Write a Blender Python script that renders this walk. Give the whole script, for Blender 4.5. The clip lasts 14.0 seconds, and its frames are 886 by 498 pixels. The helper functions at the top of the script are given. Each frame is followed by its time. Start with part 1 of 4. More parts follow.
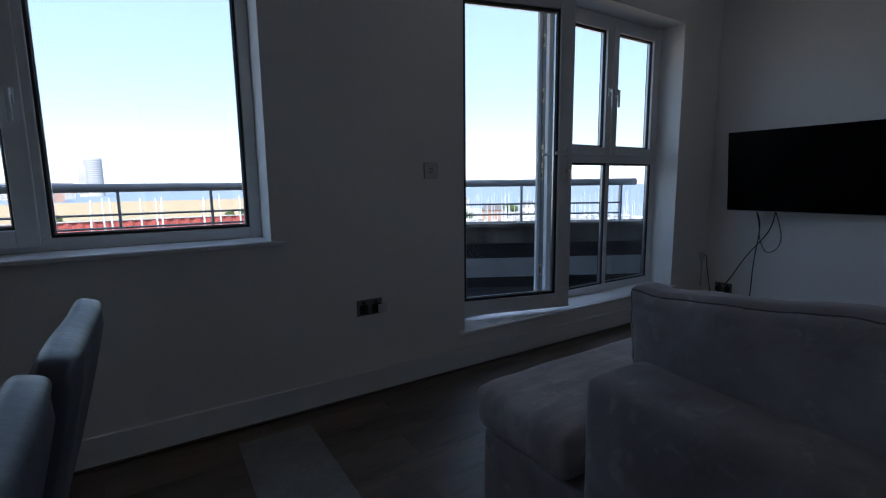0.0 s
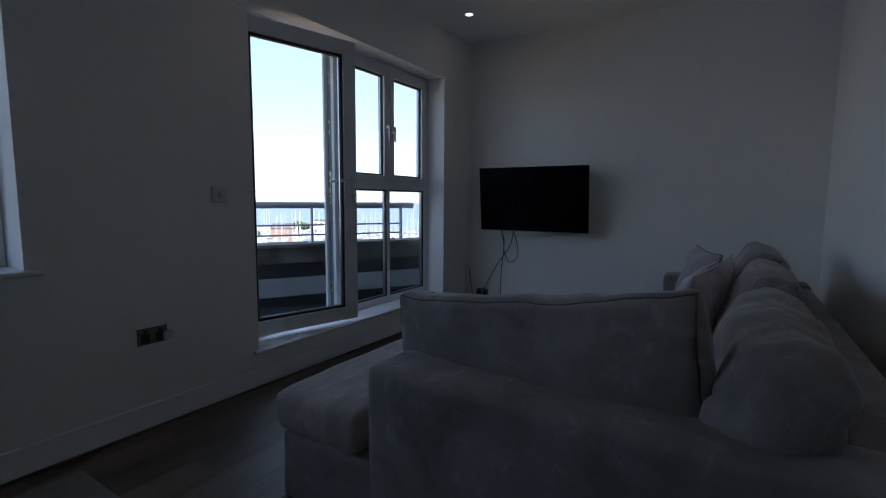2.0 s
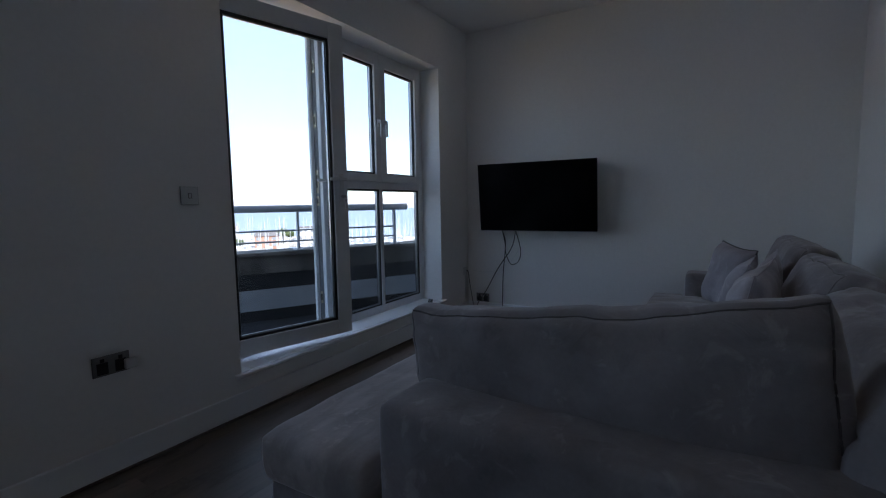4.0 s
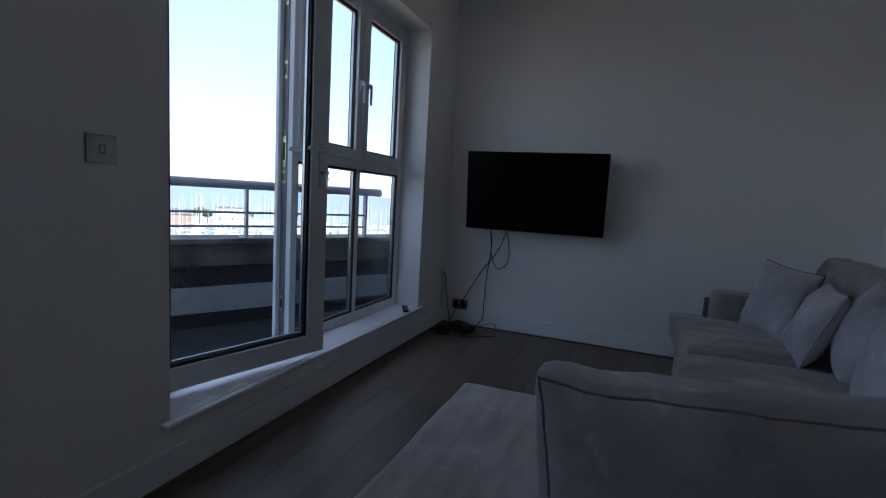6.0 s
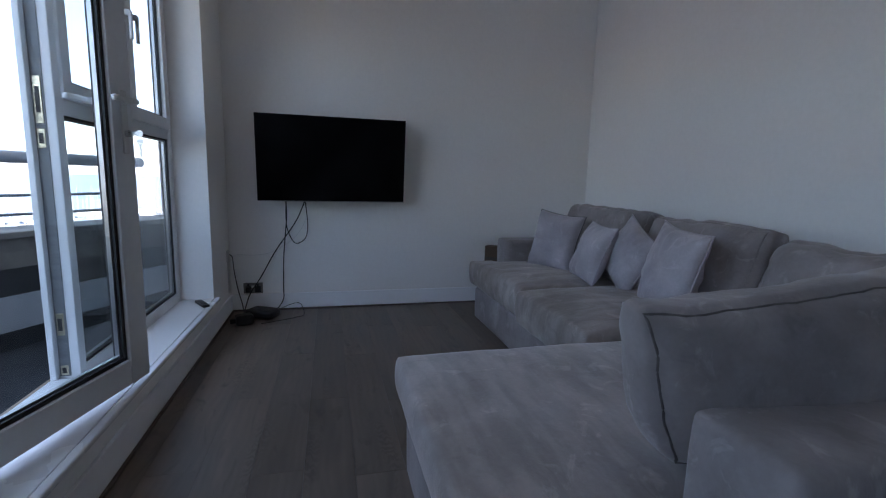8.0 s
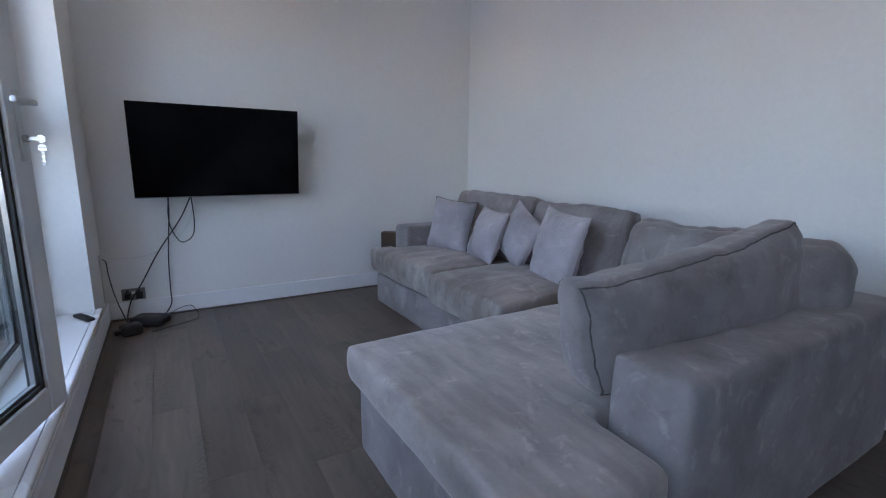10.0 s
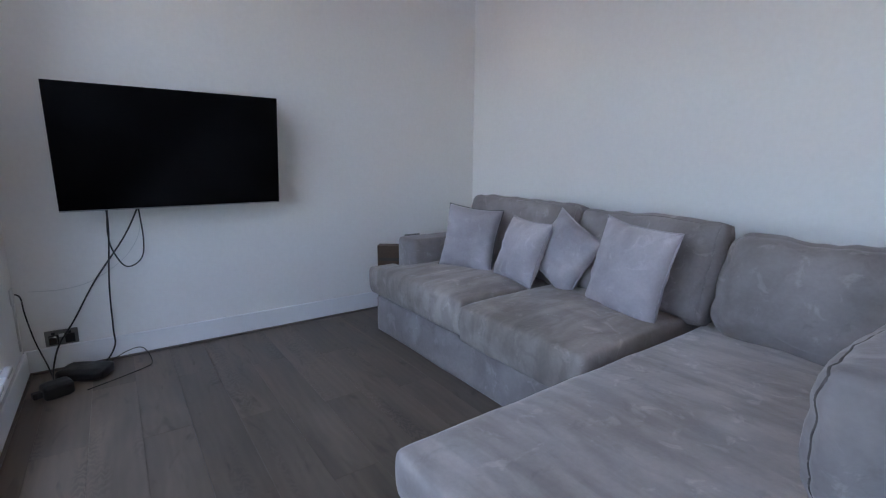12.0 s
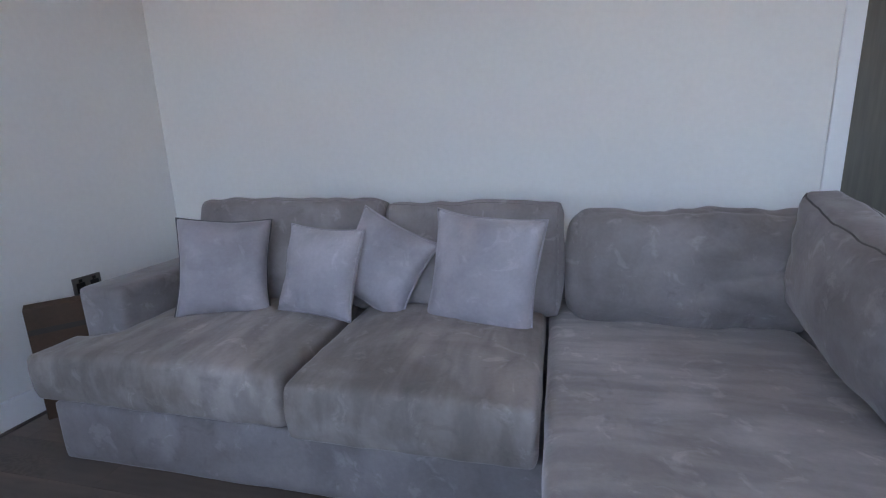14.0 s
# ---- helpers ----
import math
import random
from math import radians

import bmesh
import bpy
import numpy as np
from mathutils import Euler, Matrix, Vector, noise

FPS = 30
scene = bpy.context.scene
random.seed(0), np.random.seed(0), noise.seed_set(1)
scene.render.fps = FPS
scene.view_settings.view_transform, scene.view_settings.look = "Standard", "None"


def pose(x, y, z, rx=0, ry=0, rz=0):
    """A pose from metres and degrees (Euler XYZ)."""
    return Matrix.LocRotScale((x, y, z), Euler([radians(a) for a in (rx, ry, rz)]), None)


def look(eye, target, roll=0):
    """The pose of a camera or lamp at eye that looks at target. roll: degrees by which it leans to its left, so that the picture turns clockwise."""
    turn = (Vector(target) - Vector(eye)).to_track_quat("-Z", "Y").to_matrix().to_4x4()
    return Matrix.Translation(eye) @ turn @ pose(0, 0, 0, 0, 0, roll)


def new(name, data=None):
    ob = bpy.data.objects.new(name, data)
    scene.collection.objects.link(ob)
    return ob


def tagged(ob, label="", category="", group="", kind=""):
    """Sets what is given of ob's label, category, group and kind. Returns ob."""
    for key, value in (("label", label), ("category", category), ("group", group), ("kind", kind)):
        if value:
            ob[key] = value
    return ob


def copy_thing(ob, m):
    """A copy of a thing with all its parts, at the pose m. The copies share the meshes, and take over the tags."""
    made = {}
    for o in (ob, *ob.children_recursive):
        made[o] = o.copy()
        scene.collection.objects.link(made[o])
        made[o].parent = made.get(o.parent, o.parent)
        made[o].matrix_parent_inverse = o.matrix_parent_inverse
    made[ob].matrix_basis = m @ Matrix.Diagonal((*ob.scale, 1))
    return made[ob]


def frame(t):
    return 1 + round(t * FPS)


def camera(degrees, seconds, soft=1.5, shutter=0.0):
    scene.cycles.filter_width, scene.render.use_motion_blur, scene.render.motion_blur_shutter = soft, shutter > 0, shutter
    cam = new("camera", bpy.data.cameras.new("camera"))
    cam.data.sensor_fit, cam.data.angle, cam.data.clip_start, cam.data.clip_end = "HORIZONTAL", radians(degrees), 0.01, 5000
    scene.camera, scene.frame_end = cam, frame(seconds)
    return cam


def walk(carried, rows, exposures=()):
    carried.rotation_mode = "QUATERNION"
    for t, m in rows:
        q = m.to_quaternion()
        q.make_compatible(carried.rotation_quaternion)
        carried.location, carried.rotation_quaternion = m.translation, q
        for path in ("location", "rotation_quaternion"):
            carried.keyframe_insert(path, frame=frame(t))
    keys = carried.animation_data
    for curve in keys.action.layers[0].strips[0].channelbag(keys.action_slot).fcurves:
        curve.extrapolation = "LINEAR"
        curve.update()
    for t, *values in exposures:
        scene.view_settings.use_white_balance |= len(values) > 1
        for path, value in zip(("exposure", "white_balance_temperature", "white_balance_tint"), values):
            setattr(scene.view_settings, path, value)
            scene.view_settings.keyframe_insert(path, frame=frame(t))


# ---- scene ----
cam = camera(87.4, 14.0, soft=1.15)
METRES, EYE, TILT, LEAN, TURN = 4.62, 1.16, 0.0, 0.0, -30.4
PATH = [
    (0, (0.928, 1.261, 1.167), (1.99, 2.933, 0.888), -0.7),
    (0.5, (0.891, 1.217, 1.167), (2.234, 2.68, 0.934), -0.5),
    (1, (0.833, 1.125, 1.178), (2.36, 2.396, 0.952), -0.0),
    (1.5, (0.775, 1.026, 1.193), (2.393, 2.185, 0.998), 0.1),
    (2, (0.717, 1.013, 1.214), (2.399, 2.075, 1.008), 0.4),
    (2.5, (0.7, 1.006, 1.206), (2.405, 2.033, 1.006), -0.2),
    (3, (0.729, 1.045, 1.183), (2.435, 2.072, 0.994), -0.9),
    (5.3, (1.25, 1.774, 1.172), (3.023, 2.668, 0.937), 0.0),
    (5.5, (1.273, 1.848, 1.167), (3.093, 2.649, 0.948), 1.8),
    (6, (1.355, 2.02, 1.15), (3.203, 2.754, 0.934), 3.3),
    (6.5, (1.392, 2.241, 1.16), (3.292, 2.797, 0.876), 4.1),
    (7, (1.42, 2.472, 1.164), (3.357, 2.827, 0.813), 3.0),
    (7.5, (1.423, 2.69, 1.153), (3.388, 2.602, 0.793), 2.0),
    (8, (1.374, 2.797, 1.102), (3.294, 2.321, 0.808), 1.4),
    (8.5, (1.277, 2.928, 1.112), (3.126, 2.232, 0.806), 0.5),
    (9, (1.238, 3.069, 1.173), (3.003, 2.186, 0.846), 0.3),
    (9.2, (1.21, 3.146, 1.183), (2.929, 2.172, 0.868), 0.1),
    (11.3, (1.698, 3.112, 1.171), (3.379, 2.107, 0.766), 0.5),
    (11.5, (1.773, 3.124, 1.168), (3.462, 2.124, 0.784), 0.1),
    (12, (2.068, 3.087, 1.182), (3.67, 1.95, 0.808), 0.3),
    (12.5, (2.324, 3.026, 1.182), (3.854, 1.791, 0.817), 0.1),
    (13, (2.573, 2.967, 1.173), (3.924, 1.542, 0.79), -2.2),
    (13.5, (2.829, 2.925, 1.166), (3.795, 1.227, 0.741), -1.4),
    (14, (3.019, 2.863, 1.164), (3.491, 0.97, 0.727), -2.1),
]
EXPOSURES = [(0.0, 1.68, 6430, 18), (3.0, 1.88, 6500, 19), (5.5, 1.93, 6500, 19), (6.5, 1.97, 6500, 19), (7.5, 2.55, 6600, 20), (9.0, 3.42, 6760, 21), (11.5, 3.88, 6830, 22), (12.5, 3.88, 6890, 22), (13.5, 3.88, 6940, 23), (14.0, 3.77, 6950, 24)]
walk(cam, [(t, look(eye, target, roll)) for t, eye, target, roll in PATH], EXPOSURES)


# ---- world and light ----
world = bpy.data.worlds.new("sky")
scene.world = world
world.use_nodes = True
wn = world.node_tree.nodes
wl = world.node_tree.links
sky = wn.new("ShaderNodeTexSky")
sky.sky_type = "NISHITA"
sky.sun_disc = False
sky.sun_elevation, sky.sun_rotation = radians(52), radians(200)
sky.air_density, sky.dust_density, sky.ozone_density = 1.0, 0.1, 2.0
wn["Background"].inputs["Strength"].default_value = 0.12
haze = wn.new("ShaderNodeMix")
haze.data_type = "RGBA"
haze.inputs[0].default_value = 0.6
haze.inputs[7].default_value = (2.45, 3.3, 4.4, 1)
wl.new(sky.outputs[0], haze.inputs[6])
wl.new(haze.outputs[2], wn["Background"].inputs["Color"])

sun_data = bpy.data.lights.new("sun", "SUN")
sun_data.energy, sun_data.angle, sun_data.color = 3.2, radians(0.53), (1.0, 0.95, 0.88)
sun = new("sun", sun_data)
sun.matrix_world = look((0, 0, 0), (0.34 * math.cos(radians(48)), 0.94 * math.cos(radians(48)), -math.sin(radians(48))))

# ---- materials ----
def material(name, color, rough=0.6, metal=0.0, second=None, scale=6.0, fine=0.0, fine_scale=120.0, bump=0.0, bump_scale=60.0,
             stretch=(1, 1, 1), sheen=0.0, coat=0.0, rough_var=0.0, emit=None, emit_strength=0.0, random_amount=0.0, spec=0.5):
    """A procedural surface: two colours mixed by broad noise, a fine grain, bump and uneven gloss."""
    m = bpy.data.materials.new(name)
    m.use_nodes = True
    n, l = m.node_tree.nodes, m.node_tree.links
    b = n["Principled BSDF"]
    b.inputs["Base Color"].default_value = (*color, 1)
    b.inputs["Roughness"].default_value = rough
    b.inputs["Metallic"].default_value = metal
    b.inputs["Specular IOR Level"].default_value = spec
    if sheen:
        b.inputs["Sheen Weight"].default_value = sheen
        b.inputs["Sheen Roughness"].default_value = 0.45
    if coat:
        b.inputs["Coat Weight"].default_value = coat
    if emit:
        b.inputs["Emission Color"].default_value = (*emit, 1)
        b.inputs["Emission Strength"].default_value = emit_strength
    co = n.new("ShaderNodeTexCoord")
    mp = n.new("ShaderNodeMapping")
    mp.inputs["Scale"].default_value = stretch
    l.new(co.outputs["Object"], mp.inputs["Vector"])
    col = None
    if second:
        t = n.new("ShaderNodeTexNoise")
        t.inputs["Scale"].default_value, t.inputs["Detail"].default_value = scale, 5
        l.new(mp.outputs[0], t.inputs["Vector"])
        ramp = n.new("ShaderNodeMapRange")
        ramp.inputs["From Min"].default_value, ramp.inputs["From Max"].default_value = 0.35, 0.65
        l.new(t.outputs["Fac"], ramp.inputs["Value"])
        mix = n.new("ShaderNodeMix")
        mix.data_type = "RGBA"
        mix.inputs[6].default_value, mix.inputs[7].default_value = (*color, 1), (*second, 1)
        l.new(ramp.outputs[0], mix.inputs[0])
        col = mix.outputs[2]
        if rough_var:
            rr = n.new("ShaderNodeMapRange")
            rr.inputs["To Min"].default_value, rr.inputs["To Max"].default_value = rough - rough_var, rough + rough_var
            l.new(ramp.outputs[0], rr.inputs["Value"])
            l.new(rr.outputs[0], b.inputs["Roughness"])
    if fine or random_amount:
        hs = n.new("ShaderNodeHueSaturation")
        if col:
            l.new(col, hs.inputs["Color"])
        else:
            hs.inputs["Color"].default_value = (*color, 1)
        val = n.new("ShaderNodeMath")
        val.operation = "ADD"
        val.inputs[0].default_value = 1.0
        val.inputs[1].default_value = 0.0
        if fine:
            t2 = n.new("ShaderNodeTexNoise")
            t2.inputs["Scale"].default_value, t2.inputs["Detail"].default_value = fine_scale, 3
            l.new(mp.outputs[0], t2.inputs["Vector"])
            mr = n.new("ShaderNodeMapRange")
            mr.inputs["From Min"].default_value, mr.inputs["From Max"].default_value = 0.3, 0.7
            mr.inputs["To Min"].default_value, mr.inputs["To Max"].default_value = 1 - fine, 1 + fine
            l.new(t2.outputs["Fac"], mr.inputs["Value"])
            l.new(mr.outputs[0], val.inputs[0])
        if random_amount:
            oi = n.new("ShaderNodeObjectInfo")
            mr2 = n.new("ShaderNodeMapRange")
            mr2.inputs["To Min"].default_value, mr2.inputs["To Max"].default_value = -random_amount, random_amount
            l.new(oi.outputs["Random"], mr2.inputs["Value"])
            l.new(mr2.outputs[0], val.inputs[1])
        l.new(val.outputs[0], hs.inputs["Value"])
        col = hs.outputs["Color"]
    if col:
        l.new(col, b.inputs["Base Color"])
    if bump:
        t3 = n.new("ShaderNodeTexNoise")
        t3.inputs["Scale"].default_value, t3.inputs["Detail"].default_value = bump_scale, 4
        l.new(mp.outputs[0], t3.inputs["Vector"])
        bp = n.new("ShaderNodeBump")
        bp.inputs["Strength"].default_value, bp.inputs["Distance"].default_value = bump, 0.01
        l.new(t3.outputs["Fac"], bp.inputs["Height"])
        l.new(bp.outputs[0], b.inputs["Normal"])
    return m


def glass_material():
    m = bpy.data.materials.new("window_glass")
    m.use_nodes = True
    n, l = m.node_tree.nodes, m.node_tree.links
    n.remove(n["Principled BSDF"])
    tr = n.new("ShaderNodeBsdfTransparent")
    tr.inputs["Color"].default_value = (0.89, 0.93, 0.935, 1)
    gl = n.new("ShaderNodeBsdfGlossy")
    gl.inputs["Roughness"].default_value = 0.0
    lw = n.new("ShaderNodeLayerWeight")
    lw.inputs["Blend"].default_value = 0.5
    pw = n.new("ShaderNodeMath")
    pw.operation, pw.inputs[1].default_value = "POWER", 4.0
    l.new(lw.outputs["Facing"], pw.inputs[0])
    fr = n.new("ShaderNodeMapRange")
    fr.inputs["To Min"].default_value, fr.inputs["To Max"].default_value = 0.04, 0.75
    l.new(pw.outputs[0], fr.inputs["Value"])
    mx = n.new("ShaderNodeMixShader")
    l.new(fr.outputs[0], mx.inputs[0])
    l.new(tr.outputs[0], mx.inputs[1])
    l.new(gl.outputs[0], mx.inputs[2])
    l.new(mx.outputs[0], n["Material Output"].inputs["Surface"])
    return m


WALL = material("wall_paint", (0.875, 0.865, 0.845), 0.75, second=(0.85, 0.84, 0.825), scale=1.2, fine=0.015, fine_scale=40, bump=0.06, bump_scale=160)
CEIL = material("ceiling_paint", (0.88, 0.88, 0.87), 0.8, second=(0.86, 0.86, 0.85), scale=1.0, bump=0.05, bump_scale=140)
TRIM = material("satin_white_trim", (0.89, 0.90, 0.92), 0.45, second=(0.86, 0.87, 0.89), scale=2.0, fine=0.01, fine_scale=25, rough_var=0.05)
UPVC = material("white_plastic_frame", (0.78, 0.79, 0.80), 0.35, second=(0.72, 0.735, 0.75), scale=3.0, fine=0.02, fine_scale=30, rough_var=0.06)
SILL = material("satin_white_sill", (0.84, 0.84, 0.85), 0.22, second=(0.80, 0.80, 0.81), scale=2.0, rough_var=0.06)
GASKET = material("black_rubber_seal", (0.015, 0.015, 0.016), 0.6, second=(0.03, 0.03, 0.03), scale=30)
SILVER = material("silver_plastic", (0.5, 0.5, 0.5), 0.3, 0.8, second=(0.4, 0.4, 0.4), scale=10)
GLASS = glass_material()
CHROME = material("brushed_steel", (0.55, 0.55, 0.54), 0.3, 1.0, second=(0.42, 0.42, 0.42), scale=20, rough_var=0.1, stretch=(1, 1, 8))
JAMB_SHADE = material("grey_jamb_shade", (0.20, 0.21, 0.22), 0.5, 0.2, second=(0.15, 0.16, 0.17), scale=12, stretch=(1, 1, 6))
BRASS = material("worn_brass", (0.62, 0.55, 0.40), 0.35, 1.0, second=(0.45, 0.40, 0.30), scale=30, rough_var=0.1)
def plank_material():
    """Grey-brown oak effect: tone per plank, long streaks and arched grain."""
    m = bpy.data.materials.new("grey_oak_plank")
    m.use_nodes = True
    n, l = m.node_tree.nodes, m.node_tree.links
    b = n["Principled BSDF"]
    co, oi = n.new("ShaderNodeTexCoord"), n.new("ShaderNodeObjectInfo")
    off = n.new("ShaderNodeVectorMath")
    off.operation = "SCALE"
    off.inputs[0].default_value = (31, 17, 5)
    l.new(oi.outputs["Random"], off.inputs["Scale"])
    add = n.new("ShaderNodeVectorMath")
    l.new(co.outputs["Object"], add.inputs[0])
    l.new(off.outputs[0], add.inputs[1])
    def mapped(scale):
        mp = n.new("ShaderNodeMapping")
        mp.inputs["Scale"].default_value = scale
        l.new(add.outputs[0], mp.inputs["Vector"])
        return mp
    def noise_tex(scale, vec, detail=4, dist=0.0):
        t = n.new("ShaderNodeTexNoise")
        t.inputs["Scale"].default_value, t.inputs["Detail"].default_value, t.inputs["Distortion"].default_value = scale, detail, dist
        l.new(vec.outputs[0], t.inputs["Vector"])
        return t
    broad = noise_tex(2.2, mapped((0.6, 2.5, 1)), 5, 0.6)
    fine = noise_tex(20, mapped((0.12, 2.2, 1)), 3)
    wave = n.new("ShaderNodeTexWave")
    wave.wave_type, wave.bands_direction = "BANDS", "Y"
    wave.inputs["Scale"].default_value, wave.inputs["Distortion"].default_value = 5.0, 9.0
    wave.inputs["Detail"].default_value, wave.inputs["Detail Scale"].default_value = 3.0, 1.2
    l.new(mapped((0.45, 1.7, 1)).outputs[0], wave.inputs["Vector"])
    knots = noise_tex(3.0, mapped((1.0, 3.0, 1)), 2, 1.5)
    def ramp(src, lo, hi, a, c):
        r = n.new("ShaderNodeMapRange")
        for k, v in (("From Min", lo), ("From Max", hi), ("To Min", a), ("To Max", c)):
            r.inputs[k].default_value = v
        l.new(src, r.inputs["Value"])
        return r.outputs[0]
    def mul(a, c):
        x = n.new("ShaderNodeMath")
        x.operation = "MULTIPLY"
        l.new(a, x.inputs[0])
        l.new(c, x.inputs[1])
        return x.outputs[0]
    v = mul(ramp(broad.outputs["Fac"], 0.3, 0.7, 0.72, 1.30), ramp(fine.outputs["Fac"], 0.3, 0.7, 0.97, 1.03))
    v = mul(v, ramp(wave.outputs["Fac"], 0.0, 1.0, 0.96, 1.03))
    v = mul(v, ramp(knots.outputs["Fac"], 0.60, 0.74, 1.0, 0.66))
    rings = n.new("ShaderNodeTexWave")
    rings.wave_type, rings.bands_direction = "BANDS", "X"
    rings.inputs["Scale"].default_value, rings.inputs["Distortion"].default_value = 9.0, 14.0
    rings.inputs["Detail"].default_value, rings.inputs["Detail Scale"].default_value = 2.0, 1.4
    l.new(mapped((0.8, 2.6, 1)).outputs[0], rings.inputs["Vector"])
    heart = noise_tex(1.5, mapped((0.7, 4.2, 1)), 2, 0.3)
    gate = ramp(heart.outputs["Fac"], 0.56, 0.68, 0.0, 0.24)
    dark = mul(gate, ramp(rings.outputs["Fac"], 0.35, 0.75, 1.0, 0.0))
    inv = n.new("ShaderNodeMath")
    inv.operation, inv.inputs[0].default_value = "SUBTRACT", 1.0
    l.new(dark, inv.inputs[1])
    v = mul(v, inv.outputs[0])
    v = mul(v, ramp(oi.outputs["Random"], 0, 1, 0.80, 1.20))
    hs = n.new("ShaderNodeHueSaturation")
    hs.inputs["Color"].default_value = (0.156, 0.120, 0.097, 1)
    l.new(v, hs.inputs["Value"])
    l.new(hs.outputs[0], b.inputs["Base Color"])
    l.new(ramp(broad.outputs["Fac"], 0.3, 0.7, 0.36, 0.52), b.inputs["Roughness"])
    bp = n.new("ShaderNodeBump")
    bp.inputs["Strength"].default_value, bp.inputs["Distance"].default_value = 0.08, 0.004
    l.new(fine.outputs["Fac"], bp.inputs["Height"])
    l.new(bp.outputs[0], b.inputs["Normal"])
    return m


def velvet_material(name, dark, light, stretch=(1, 1, 1), mark=0.24, sheen=0.35, streak=0.12):
    """Crushed velvet: brushed light and dark areas, streaks along the nap, hand marks with a crisp edge, soft sheen."""
    m = bpy.data.materials.new(name)
    m.use_nodes = True
    n, l = m.node_tree.nodes, m.node_tree.links
    b = n["Principled BSDF"]
    b.inputs["Roughness"].default_value, b.inputs["Specular IOR Level"].default_value = 0.85, 0.15
    b.inputs["Sheen Roughness"].default_value = 0.35
    b.inputs["Sheen Tint"].default_value = (1.0, 0.95, 0.95, 1)
    co, oi = n.new("ShaderNodeTexCoord"), n.new("ShaderNodeObjectInfo")
    off = n.new("ShaderNodeVectorMath")
    off.operation = "SCALE"
    off.inputs[0].default_value = (9, 7, 5)
    l.new(oi.outputs["Random"], off.inputs["Scale"])
    add = n.new("ShaderNodeVectorMath")
    l.new(co.outputs["Object"], add.inputs[0])
    l.new(off.outputs[0], add.inputs[1])
    def layer(scale, detail, dist, lo, hi, a, c, squash=(1, 1, 1), rough=0.5):
        mp = n.new("ShaderNodeMapping")
        mp.inputs["Scale"].default_value = squash
        l.new(add.outputs[0], mp.inputs["Vector"])
        t = n.new("ShaderNodeTexNoise")
        t.inputs["Scale"].default_value, t.inputs["Detail"].default_value, t.inputs["Distortion"].default_value = scale, detail, dist
        t.inputs["Roughness"].default_value = rough
        l.new(mp.outputs[0], t.inputs["Vector"])
        r = n.new("ShaderNodeMapRange")
        r.interpolation_type = "SMOOTHSTEP"
        for k, v in (("From Min", lo), ("From Max", hi), ("To Min", a), ("To Max", c)):
            r.inputs[k].default_value = v
        l.new(t.outputs["Fac"], r.inputs["Value"])
        return r.outputs[0], t
    def mul(a, c):
        x = n.new("ShaderNodeMath")
        x.operation = "MULTIPLY"
        l.new(a, x.inputs[0])
        l.new(c, x.inputs[1])
        return x.outputs[0]
    broad, _ = layer(2.4, 4, 0.6, 0.38, 0.62, 0.0, 1.0)
    brush, bt = layer(7.0, 4, 0.25, 0.36, 0.64, 1 - streak * 0.6, 1 + streak * 0.6, stretch)
    marks, mt = layer(11, 6, 0.7, 0.575, 0.665, 1.0, 1.0 + mark, rough=0.6)
    dents, _ = layer(8.0, 5, 0.8, 0.32, 0.42, 1 - mark * 0.5, 1.0, rough=0.6)
    fine, ft = layer(70, 3, 0.0, 0.3, 0.7, 0.97, 1.03)
    mix = n.new("ShaderNodeMix")
    mix.data_type = "RGBA"
    mix.inputs[6].default_value, mix.inputs[7].default_value = (*dark, 1), (*light, 1)
    l.new(broad, mix.inputs[0])
    hs = n.new("ShaderNodeHueSaturation")
    l.new(mix.outputs[2], hs.inputs["Color"])
    l.new(mul(mul(brush, marks), mul(dents, fine)), hs.inputs["Value"])
    l.new(hs.outputs[0], b.inputs["Base Color"])
    sh = n.new("ShaderNodeMath")
    sh.operation, sh.inputs[1].default_value = "MULTIPLY", sheen
    l.new(marks, sh.inputs[0])
    l.new(sh.outputs[0], b.inputs["Sheen Weight"])
    bp = n.new("ShaderNodeBump")
    bp.inputs["Strength"].default_value, bp.inputs["Distance"].default_value = 0.5, 0.007
    l.new(mt.outputs["Fac"], bp.inputs["Height"])
    b2 = n.new("ShaderNodeBump")
    b2.inputs["Strength"].default_value, b2.inputs["Distance"].default_value = 0.12, 0.002
    l.new(ft.outputs["Fac"], b2.inputs["Height"])
    l.new(bp.outputs[0], b2.inputs["Normal"])
    l.new(b2.outputs[0], b.inputs["Normal"])
    return m


PLANK = plank_material()
BEAD = material("grey_brown_bead", (0.13, 0.105, 0.09), 0.5, second=(0.10, 0.08, 0.07), scale=4)
GAP = material("floor_joint", (0.06, 0.052, 0.046), 0.8, second=(0.08, 0.07, 0.06), scale=10)
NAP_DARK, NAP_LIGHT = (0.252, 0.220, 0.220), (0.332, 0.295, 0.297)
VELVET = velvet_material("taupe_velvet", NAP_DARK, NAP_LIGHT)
# same fabric, colours raised for the light on seat and chaise tops
VELVET_SEAT_LIT = velvet_material("taupe_velvet_brushed_to_the_front_lit", (0.268, 0.226, 0.207), (0.385, 0.334, 0.313), stretch=(2.2, 0.45, 1), streak=0.22)
VELVET_CHAISE_LIT = velvet_material("taupe_velvet_brushed_across_lit", (0.362, 0.315, 0.30), (0.475, 0.425, 0.411), sheen=0.8, stretch=(0.5, 2.2, 1), streak=0.2)
SCATTER = velvet_material("lilac_grey_velvet", (0.375, 0.338, 0.362), (0.475, 0.434, 0.462), mark=0.14, streak=0.08)
